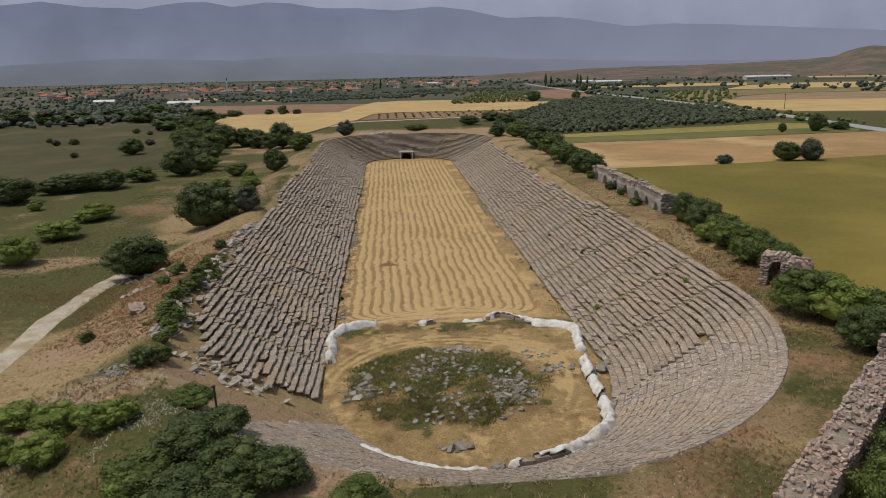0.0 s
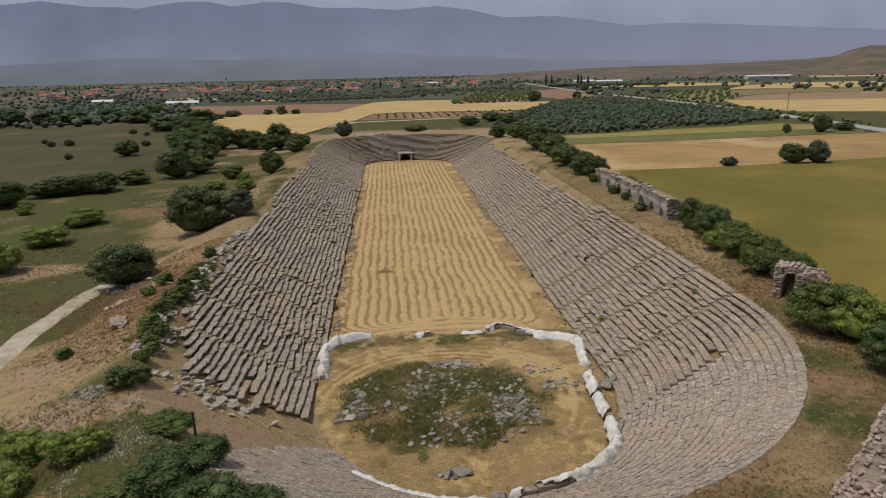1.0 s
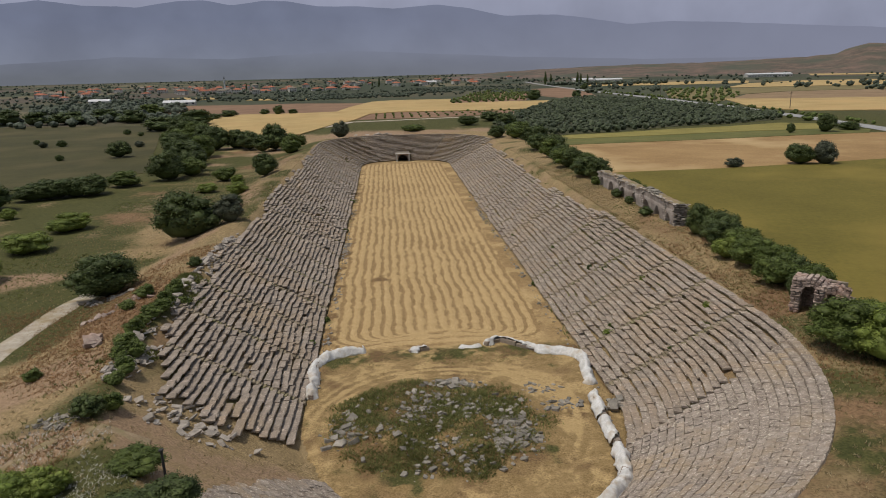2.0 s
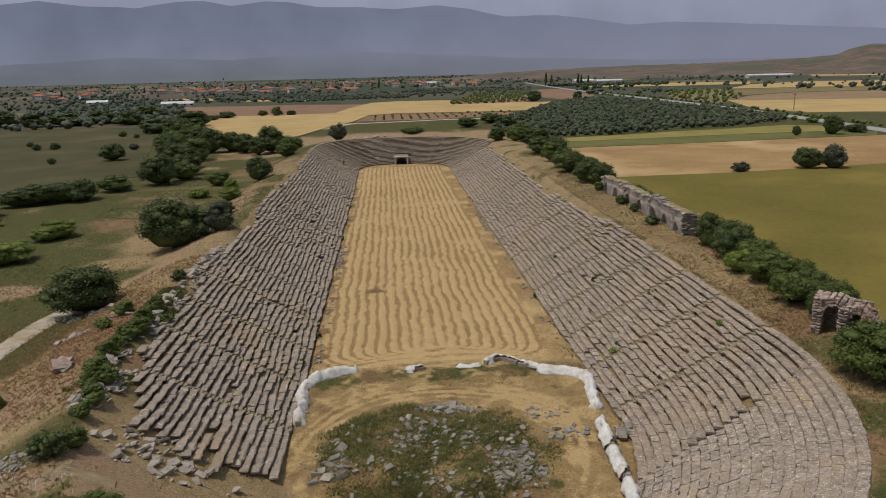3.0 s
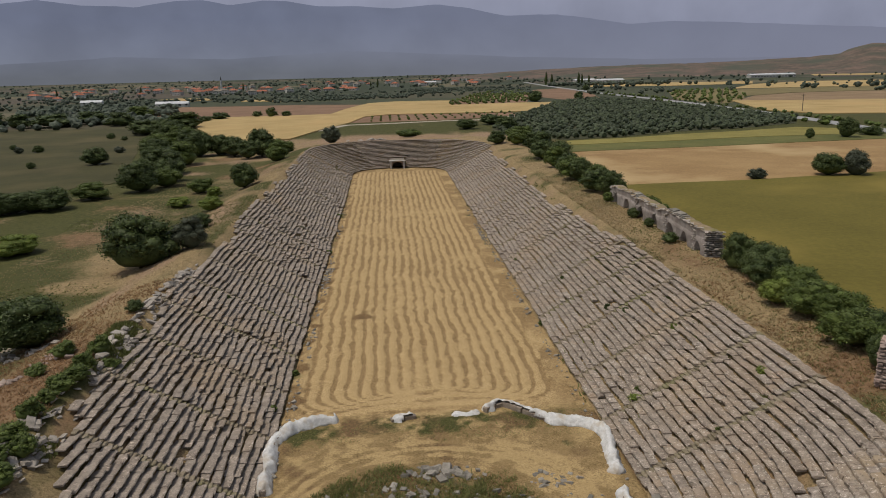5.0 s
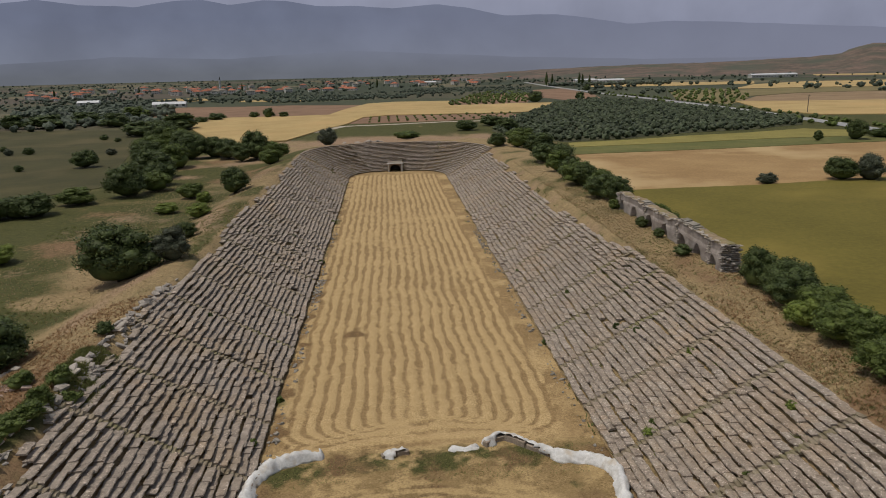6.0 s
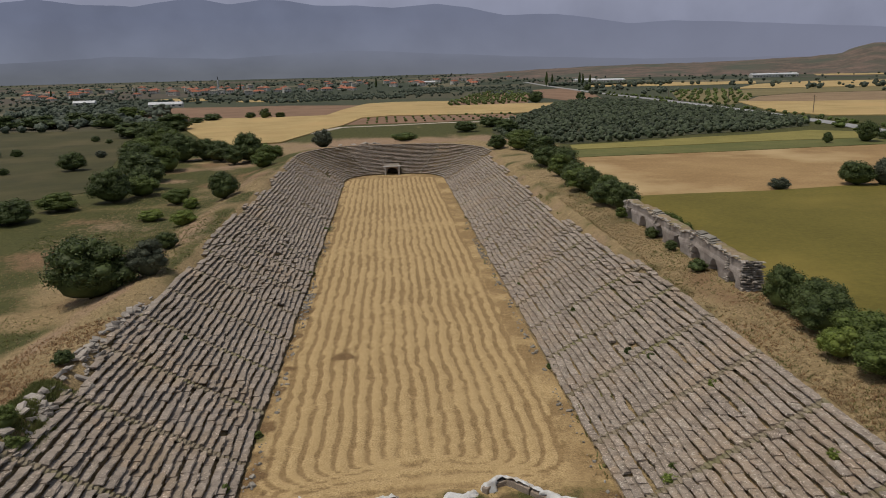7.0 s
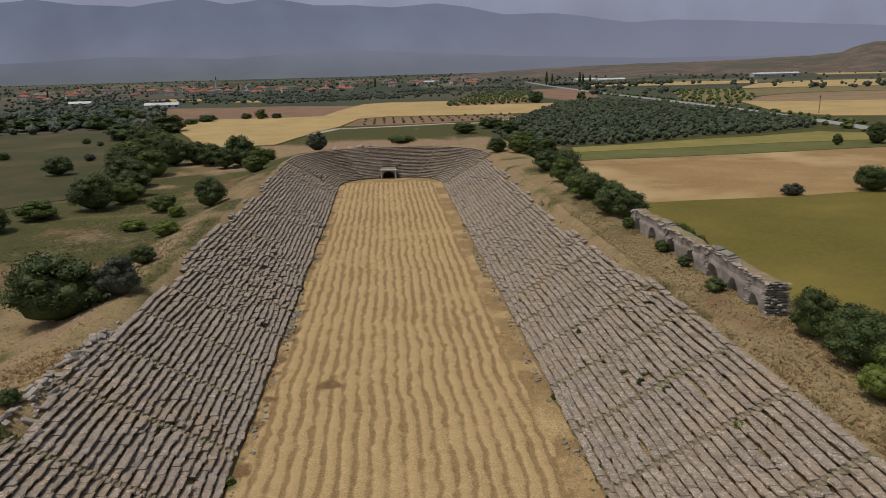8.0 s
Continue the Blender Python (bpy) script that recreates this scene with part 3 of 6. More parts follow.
bank("seating_bank", "curved bank of weathered marble seats above a tunnel portal", end_point(Y_FAR, 1, FAR_A, FAR_B, FAR_N), lambda k, r: (0.03, math.pi - 0.03),
     [math.pi * q for q in (0.2, 0.36, 0.64, 0.8)], (M_SEAT_DARK, M_SEAT_DARK, M_SEAT), lambda p: abs(p.x) < 9, jitter=0.5,
     skip=lambda p, k: abs(p.x) < 2.7 and k < 8)
bank("seating_bank", "curved bank of tightly packed pale worn seat rows", end_point(Y_NEAR, -1, NEAR_A, NEAR_B, NEAR_N), near_span,
     [], (M_SEAT_WORN, M_SEAT_WORN, M_SEAT_PALE), lambda p: p.x > 4 and p.y < -30, worn=1.0, jitter=0.35)

# ---- the tunnel portal in the far bank ----
def tunnel_portal(x, y):
    root = tagged(new("tunnel_portal"), "small vaulted stone portal with pale jambs and dark tunnel", "portal")
    root.location = (x, y, 0)
    for side in (-1, 1):
        bm = bmesh.new()
        add_box(bm, side * 2.2 - 0.24, side * 2.2 + 0.24, -0.3, 0.5, -0.1, 2.6, 0.04)
        part("jamb", bm, M_PORTAL, root, "upright pale limestone jamb")
        bm = bmesh.new()
        add_box(bm, side * 2.15 - 0.3, side * 2.15 + 0.3, 0.5, 7.5, -0.1, 2.9, 0.0)
        part("side_wall", bm, M_MORTAR, root)
    bm = bmesh.new()
    add_box(bm, -2.8, 2.8, -0.4, 0.7, 2.6, 2.92, 0.05)
    part("lintel", bm, M_PORTAL, root, "long pale limestone lintel")
    bm = bmesh.new()
    inner, outer = [], []
    for i in range(13):
        a = math.pi * i / 12
        inner.append((1.78 * math.cos(a), 0.9 + 1.5 * math.sin(a)))
    ring = [(1.9, -0.1), (1.9, 2.6), (-1.9, 2.6), (-1.9, -0.1), (-1.78, -0.1)] + inner[::-1] + [(1.78, -0.1)]
    for yy in (0.15, 0.6):
        ring_v = [bm.verts.new((a, yy, b)) for a, b in ring]
        bm.faces.new(ring_v)
    bm.verts.ensure_lookup_table()
    k = len(ring)
    for i in range(k):
        bm.faces.new([bm.verts[i], bm.verts[(i + 1) % k], bm.verts[k + (i + 1) % k], bm.verts[k + i]])
    part("arch", bm, M_MASONRY, root, "round rubble arch")
    bm = bmesh.new()
    add_box(bm, -2.45, 2.45, 0.7, 7.5, 2.62, 2.95, 0.0)
    part("vault_slab", bm, M_MORTAR, root)
    bm = bmesh.new()
    add_box(bm, -2.4, 2.4, 7.2, 7.6, -0.1, 2.6, 0.0)
    part("tunnel_end", bm, M_MORTAR, root)


tunnel_portal(-0.6, 176.4)


# ---- loose and built stone ----
def stone_mesh(seed, flat=0.75):
    """An angular broken stone: the hull of a dozen points in a box."""
    r = np.random.default_rng(seed)
    bm = bmesh.new()
    for sx in (-1, 1):
        for sy in (-1, 1):
            for sz in (-1, 1):
                bm.verts.new((sx * r.uniform(0.30, 0.5), sy * r.uniform(0.30, 0.5), sz * r.uniform(0.28, 0.5) * flat))
    for _ in range(4):
        p = r.normal(0, 1, 3)
        p *= 0.52 / np.linalg.norm(p)
        bm.verts.new((p[0], p[1], p[2] * flat))
    bmesh.ops.convex_hull(bm, input=bm.verts)
    me = bpy.data.meshes.new("stone")
    bm.to_mesh(me)
    bm.free()
    return me


def stone_stock(mat, n, flat, seed):
    out = []
    for i in range(n):
        me = stone_mesh(seed + i, flat)
        me.materials.append(mat)
        out.append(me)
    return out


def joined_stones(name, stock, mats, mat, parent):
    vs, fs, base = [], [], 0
    arrays = []
    for me in stock:
        a = np.empty(len(me.vertices) * 3)
        me.vertices.foreach_get("co", a)
        arrays.append((a.reshape(-1, 3), [tuple(p.vertices) for p in me.polygons]))
    for i, m in enumerate(mats):
        a, f = arrays[i % len(arrays)]
        mm = np.array(m)
        vs.append(a @ mm[:3, :3].T + mm[:3, 3])
        fs += [tuple(q + base for q in t) for t in f]
        base += len(a)
    if vs:
        tagged(mesh_object(name, np.concatenate(vs), fs, mat, parent), kind="stuff")


RUBBLE = stone_stock(M_RUBBLE, 10, 0.7, 100)
SLABS = stone_stock(M_SLAB, 8, 0.45, 170)
MASON = stone_stock(M_MASONRY, 10, 0.7, 140)


def rubble_heap(name, label, centre, spread, n, small, large, lift=0.0, seed=1, stock=RUBBLE, clump=4.0, parts=280, loc=None):
    r = np.random.default_rng(seed)
    root = tagged(new(name), label, "rubble")
    poses = []
    while len(poses) < n:
        x, y = centre[0] + r.normal(0, spread[0] * 0.5), centre[1] + r.normal(0, spread[1] * 0.5)
        if ((x - centre[0]) / spread[0]) ** 2 + ((y - centre[1]) / spread[1]) ** 2 > 1 or r.random() > max(0.12, 2.4 * (float(vnoise(x, y, clump, seed)) - 0.32)):
            continue
        s = small + (large - small) * r.random() ** 2.6
        m = pose(x, y, gz(x, y) + s * 0.2 + lift, r.uniform(-28, 28), r.uniform(-28, 28), r.uniform(0, 360)) @ Matrix.Diagonal((s * r.uniform(0.8, 1.5), s * r.uniform(0.7, 1.1), s * r.uniform(0.5, 1.0), 1))
        poses.append(m)
    poses.sort(key=lambda m: -m.to_scale().x)
    for i, m in enumerate(poses[:parts]):
        shared("stone", stock[i % len(stock)], m, root)
    joined_stones("loose_rubble", stock, poses[parts:], stock[0].materials[0], root)
    return root


rubble_heap("rubble_heap", "grey marble rubble strewn over a weedy mound", (-2.5, -22.5), (10.5, 9.5), 700, 0.13, 0.6, 0.08, 3)
rubble_heap("rubble_heap", "tight pile of tilted grey marble slabs among weeds", (4.2, -25.0), (2.6, 4.2), 230, 0.22, 0.66, 0.05, 5, clump=9.0, parts=200)
rubble_heap("rubble_heap", "line of tilted grey slabs at the edge of the mound", (-0.5, -14.2), (4.0, 1.6), 60, 0.3, 0.95, 0.05, 6, clump=9.0)
rubble_heap("rubble_heap", "loose grey stones on the dry side of the mound", (8.6, -15.6), (2.2, 1.6), 30, 0.25, 0.7, 0.0, 7, clump=9.0)
rubble_heap("rubble_heap", "small group of large grey blocks in dry grass", (-2.6, -35.3), (1.5, 0.8), 16, 0.4, 1.05, 0.1, 8, clump=20.0)
rubble_heap("rubble_heap", "scatter of pale stones beside the arena wall", (10.2, -19.5), (2.4, 2.2), 46, 0.25, 0.8, 0.0, 9, clump=12.0)
rubble_heap("rubble_heap", "low group of grey stones in dry grass", (-11.3, -23.5), (2.6, 3.0), 60, 0.3, 0.9, 0.0, 10, clump=8.0)
rubble_heap("rubble_heap", "pale broken stones heaped on bare soil", (-31.0, -33.0), (2.6, 1.8), 150, 0.12, 0.42, 0.0, 12, clump=10.0)
rubble_heap("rubble_heap", "tumbled blocks below the broken end of the seat rows", (-22.5, -28.5), (5.5, 3.6), 80, 0.3, 0.95, 0.0, 13, SLABS, clump=8.0)
rubble_heap("rubble_heap", "tumbled pale blocks along the ruined rim of the seats", (-29.6, -2.0), (1.7, 30.0), 420, 0.35, 1.05, 0.05, 14, SLABS, clump=5.0)
rubble_heap("rubble_heap", "earthy stones at the foot of the seat rows", (-14.6, 45.0), (0.8, 62.0), 260, 0.15, 0.55, 0.1, 15, clump=6.0, parts=100)
rubble_heap("rubble_heap", "earthy stones at the foot of the pale seat rows", (14.6, 45.0), (0.8, 62.0), 260, 0.15, 0.5, 0.1, 16, clump=6.0, parts=100)
rubble_heap("boulder", "single upright brown stone on bare soil", (-34.6, -17.0), (0.9, 0.9), 12, 0.5, 1.5, 0.2, 17, MASON, clump=30.0)
rubble_heap("boulder", "upright marble stump beside the arena wall", (0.6, -39.6), (0.5, 0.4), 3, 0.8, 1.3, 0.3, 18, clump=30.0)
rubble_heap("rubble_heap", "brown stones half sunk in a red earth slope", (-38.4, -6.0), (1.8, 0.8), 26, 0.3, 0.9, 0.0, 27, MASON, clump=12.0)
rubble_heap("rubble_heap", "pale stones lying under a rounded tree", (-41.5, 4.0), (3.5, 1.5), 40, 0.25, 0.8, 0.0, 28, SLABS, clump=8.0)
rubble_heap("rubble_heap", "brown stones along the crest of the earth slope", (-35.2, -2.5), (2.6, 2.6), 34, 0.25, 0.8, 0.0, 29, MASON, clump=8.0)
rubble_heap("rubble_heap", "broken slabs behind the far curved seats", (-12.0, 196.0), (8.0, 5.0), 60, 0.6, 2.0, 0.1, 30, SLABS, clump=14.0)
rubble_heap("rubble_heap", "dark broken blocks beside the covered wall", (14.9, -20.6), (0.9, 1.2), 22, 0.4, 1.1, 0.4, 19, clump=30.0)


def ruined_wall(label, a, b, thick, height, crest, seed, parts=200, size=0.42, base=None, gaps=()):
    """A rubble wall: an uneven mortar core, faced and topped by separate stones."""
    r = np.random.default_rng(seed)
    root = tagged(new("ruined_wall"), label, "ruined wall")
    a, b = Vector((*a, 0)), Vector((*b, 0))
    run = (b - a).to_3d()
    length = run.length
    d = run.normalized()
    nrm = Vector((d.y, -d.x, 0))
    n = int(length / 0.8) + 2

    def top(s):
        return height + crest * (2 * float(fbm(s * 1.0, seed * 7.3, 3.4, seed)) - 1)

    def foot(p):
        return gz(p.x, p.y) - 0.4 if base is None else base

    verts, faces = [], []
    for i in range(n):
        s = length * i / (n - 1)
        p = a + d * s
        z0 = foot(p)
        g0 = gz(p.x, p.y)
        for j, (o, zz) in enumerate(((-0.5, z0), (-0.5, g0 + top(s) * 0.55), (-0.44, g0 + top(s)), (0.0, g0 + top(s) + 0.12 * r.normal()), (0.44, g0 + top(s) * 0.97), (0.5, g0 + top(s) * 0.5), (0.5, z0))):
            v = p.to_3d() + nrm * (o * thick * (1 + r.normal(0, 0.05)))
            verts.append((v.x, v.y, zz))
    for i in range(n - 1):
        for j in range(6):
            q = i * 7 + j
            faces.append((q, q + 1, q + 8, q + 7))
    faces.append(tuple(range(6, -1, -1)))
    faces.append(tuple(range((n - 1) * 7, n * 7)))
    mesh_object("core", verts, faces, M_MORTAR, root)
    poses = []
    for side in (-1, 1):
        s = 0.0
        while s < length:
            p = a + d * s
            g0 = gz(p.x, p.y)
            z = min(g0 - 0.2, foot(p) + 0.3)
            while z < g0 + top(s):
                w = size * r.uniform(0.7, 1.5)
                q = p.to_3d() + nrm * (side * thick * 0.5 + side * r.normal(0, 0.03)) + d.to_3d() * r.uniform(-0.2, 0.2)
                poses.append(Matrix.Translation((q.x, q.y, z + size * 0.3)) @ pose(0, 0, 0, r.normal(0, 4), r.normal(0, 4), math.degrees(math.atan2(d.y, d.x)) + r.normal(0, 6)) @ Matrix.Diagonal((w * 1.25, size * r.uniform(0.6, 1.0), size * r.uniform(0.75, 1.05), 1)))
                z += size * r.uniform(0.52, 0.75)
            s += size * r.uniform(0.95, 1.25)
    s = 0.0
    while s < length:
        for o in np.arange(-0.45, 0.46, size / thick * 0.95):
            p = a + d * (s + r.uniform(-0.15, 0.15))
            q = p.to_3d() + nrm * (o * thick + r.normal(0, 0.06))
            poses.append(Matrix.Translation((q.x, q.y, gz(p.x, p.y) + top(s) + r.normal(0, 0.14))) @ pose(0, 0, 0, r.normal(0, 22), r.normal(0, 22), r.uniform(0, 360)) @ Matrix.Diagonal((size * r.uniform(0.5, 1.7), size * r.uniform(0.6, 1.3), size * r.uniform(0.6, 1.5), 1)))
        s += size * 1.05
    for s in (0.0, length):
        for z in np.arange(0.0, top(s), size * 0.62):
            for o in np.arange(-0.42, 0.43, size / thick):
                q = (a + d * s).to_3d() + nrm * (o * thick)
                poses.append(Matrix.Translation((q.x, q.y, gz(q.x, q.y) + z)) @ pose(0, 0, 0, r.normal(0, 6), r.normal(0, 6), r.uniform(-12, 12) + math.degrees(math.atan2(nrm.y, nrm.x))) @ Matrix.Diagonal((size * 1.2, size, size * 0.9, 1)))
    r.shuffle(poses)
    for i, m in enumerate(poses[:parts]):
        shared("stone", MASON[i % len(MASON)], m if isinstance(m, Matrix) else Matrix(m), root)
    joined_stones("rubble_facing", MASON, [m if isinstance(m, Matrix) else Matrix(m) for m in poses[parts:]], M_MASONRY, root)
    return root


def arcaded_wall(label, a, b, thick, height, arches, seed):
    """A plastered wall with a ledge and low blind arches, an earth-covered top and ragged dry-stone ends."""
    r = np.random.default_rng(seed)
    root = tagged(new("ruined_wall"), label, "ruined wall")
    a, b = Vector((*a, 0)), Vector((*b, 0))
    d = (b - a).normalized()
    length = (b - a).length
    nrm = Vector((-d.y, d.x, 0))
    n, k = int(length / 0.3) + 1, 16

    def top(s):
        return height * (0.92 + 0.35 * (float(fbm(s, 3.0, 6, seed)) - 0.5)) + 0.25 * (float(vnoise(s, 8.0, 1.1, seed + 2)) - 0.5)

    front, crown, back = [], [], []
    for i in range(n):
        s = length * i / (n - 1)
        p = a + d * s
        g0 = gz(p.x, p.y)
        h = top(s)
        for j in range(k):
            z = -0.5 + (h + 0.5) * j / (k - 1)
            o = thick / 2 + 0.16 * float(step(0.66 * h, 0.58 * h, z)) + 0.16 * (float(fbm(s * 1.1, z * 1.3, 1.6, seed + 5)) - 0.5)
            for c, half, rise in arches:
                if abs(s - c) < half and z < rise * math.sqrt(1 - ((s - c) / half) ** 2):
                    o -= 1.0
            q = p + nrm * o
            front.append((q.x, q.y, g0 + z))
        for j, o in enumerate((0.5, 0.25, 0.0, -0.3, -0.6, -0.9)):
            q = p + nrm * (o * thick + (0.1 if j == 0 else 0.0))
            crown.append((q.x, q.y, g0 + h - 0.03 + (0.18 * math.sin(j * 0.7) + 0.22 * (float(vnoise(s, j * 0.6, 0.8, seed + 7)) - 0.5) if j else 0) - (1.1 if j == 5 else 0)))
        q = p - nrm * (thick * 0.9)
        back.append([(q.x, q.y, g0 + h - 1.15), (q.x, q.y, g0 - 3.0)])

    def strip(rows, w):
        return [(i * w + j, i * w + j + 1, i * w + w + j + 1, i * w + w + j) for i in range(rows - 1) for j in range(w - 1)]

    mesh_object("facing", front, strip(n, k), M_PLASTER, root, "weathered grey-pink plaster face with low blind arches")
    mesh_object("earth_top", crown, strip(n, 6), M_EARTH, root, "earth and dry grass on the wall top", smooth=True)
    mesh_object("back_face", [v for q in back for v in q], strip(n, 2), M_MORTAR, root)
    turn = math.degrees(math.atan2(d.y, d.x))
    poses = []
    for s in (0.0, length):
        p = a + d * s
        for z in np.arange(-0.2, top(s) + 0.15, 0.26):
            for o in np.arange(-0.85, 0.56, 0.26):
                q = p + nrm * (o * thick + r.normal(0, 0.06)) + d * r.normal(0, 0.14)
                poses.append(Matrix.Translation((q.x, q.y, gz(p.x, p.y) + z)) @ pose(0, 0, 0, r.normal(0, 5), r.normal(0, 5), turn + r.normal(0, 9)) @ Matrix.Diagonal((0.7 * r.uniform(0.7, 1.3), 0.55, 0.3 * r.uniform(0.8, 1.2), 1)))
    s = 0.0
    while s < length:
        p = a + d * s
        for o in (0.5, 0.3):
            if r.random() < 0.8:
                q = p + nrm * (o * thick + r.normal(0, 0.1))
                poses.append(Matrix.Translation((q.x, q.y, gz(p.x, p.y) + top(s) + r.uniform(-0.1, 0.12))) @ pose(0, 0, 0, r.normal(0, 10), r.normal(0, 10), turn + r.normal(0, 25)) @ Matrix.Diagonal((0.6 * r.uniform(0.5, 1.5), 0.42 * r.uniform(0.7, 1.3), 0.26 * r.uniform(0.7, 1.3), 1)))
        s += 0.42
    for c, half, rise in arches[::2]:
        for _ in range(26):
            q = a + d * (c + half + r.uniform(-0.2, 0.9)) + nrm * (thick / 2 + 0.12)
            poses.append(Matrix.Translation((q.x, q.y, gz(q.x, q.y) + r.uniform(0.0, 0.85) * height)) @ pose(0, 0, 0, r.normal(0, 5), r.normal(0, 5), turn) @ Matrix.Diagonal((0.42, 0.3, 0.24, 1)))
    r.shuffle(poses)
    poses = [Matrix(m) for m in poses]
    for i, m in enumerate(poses[:290]):
        shared("stone", SLABS[i % len(SLABS)], m, root)
    joined_stones("rubble_facing", SLABS, poses[290:], M_SLAB, root)
    return root


long_wall = arcaded_wall("long plastered ruined wall with blind arches and slab-strewn top", (36.4, 17.5), (37.4, 59.0), 1.5, 3.3,
                         ((2.2, 0.9, 1.3), (6.8, 1.1, 1.5), (12.0, 1.5, 1.7), (18.5, 1.3, 1.8), (25.0, 1.5, 1.9), (32.0, 1.4, 1.9), (38.5, 1.2, 1.8)), 21)
ruined_wall("thick collapsed rubble wall with a ragged stony crest", (11.2, -60.6), (22.1, -50.6), 2.2, 0.7, 1.2, 23, 290, 0.29, base=2.0)
ruined_wall("thick rubble wall stepping up to a ragged stump", (22.1, -50.6), (32.0, -41.0), 2.1, 1.0, 1.1, 24, 290, 0.29, base=2.0)
ruined_wall("taller ragged stump of rubble wall", (32.2, -40.8), (38.0, -35.8), 2.1, 2.6, 0.9, 25, 290, 0.45, base=2.0)
for i, yy in enumerate((26.5, 29.0, 45.0)):
    bm = bmesh.new()
    for k in range(3):
        add_box(bm, -0.8 + 0.1 * k, 0.7 - 0.1 * k, -0.9 + 0.5 * k, 0.2 + 0.5 * k, 0.0, 0.16, 0.02, pose(0, 0, 0.18 * k, 3 * k, -4, 8 * k))
    ob = part("slab", bm, M_RUBBLE, long_wall, "flat grey capping slabs")
    ob.matrix_basis = pose(36.3 + 0.027 * (yy - 17), yy, gz(36.4, yy) + 3.1)


def vaulted_stump(x, y, turn):
    """Two short rubble piers with a broken barrel vault between them and a sloping lump beside."""
    r = np.random.default_rng(31)
    root = tagged(new("ruined_vault"), "stump of a rubble vault with two arched niches", "ruined vault")
    root.matrix_basis = pose(x, y, gz(x, y) - 0.2, 0, 0, turn)
    poses = []

    def pile(x0, x1, y0, y1, top):
        bm = bmesh.new()
        add_box(bm, x0 + 0.15, x1 - 0.15, y0 + 0.15, y1 - 0.15, 0, top((x0 + x1) / 2) - 0.15)
        part("core", bm, M_MORTAR, root)
        s = 0.42
        for xx in np.arange(x0, x1 + 0.01, s):
            for yy in np.arange(y0, y1 + 0.01, s):
                rim = xx < x0 + s * 0.6 or xx > x1 - s * 1.1 or yy < y0 + s * 0.6 or yy > y1 - s * 1.1
                for zz in np.arange(0.1, top(xx), s * 0.62):
                    if rim or zz > top(xx) - s:
                        poses.append(pose(xx + r.normal(0, 0.05), yy + r.normal(0, 0.05), zz, r.normal(0, 6), r.normal(0, 6), r.uniform(-15, 15)) @ Matrix.Diagonal((s * r.uniform(0.9, 1.35), s * r.uniform(0.9, 1.2), s * 0.72, 1)))

    pile(-2.5, -1.7, -1.3, 1.3, lambda q: 3.35)
    pile(-0.4, 0.2, -1.6, 1.3, lambda q: 2.75)
    pile(1.35, 2.7, -1.3, 1.3, lambda q: 2.35 - 0.85 * (q - 1.35))
    pile(-2.3, 1.9, 0.8, 1.6, lambda q: 3.3 - 0.28 * abs(q + 0.9))
    for c, rad in ((-1.05, 0.66), (0.8, 0.6)):
        for i in range(10):
            a = math.pi * i / 9
            for yy in np.arange(-1.25 + 0.3 * r.random(), 0.9, 0.36):
                for lift in (0.18, 0.46, 0.74):
                    if lift < 0.5 or r.random() < 0.75 - 0.35 * (c > 0):
                        poses.append(pose(c + (rad + lift) * math.cos(a), yy, 2.0 - 0.35 * (c > 0) + (rad + lift) * math.sin(a), r.normal(0, 6), 90 - math.degrees(a), r.normal(0, 6)) @ Matrix.Diagonal((0.42, 0.46, 0.42, 1)))
    r.shuffle(poses)
    poses = [Matrix(m) for m in poses]
    for i, m in enumerate(poses[:250]):
        shared("stone", MASON[i % len(MASON)], m, root)
    joined_stones("rubble_facing", MASON, poses[250:], M_MASONRY, root)


vaulted_stump(35.3, -20.0, -42)


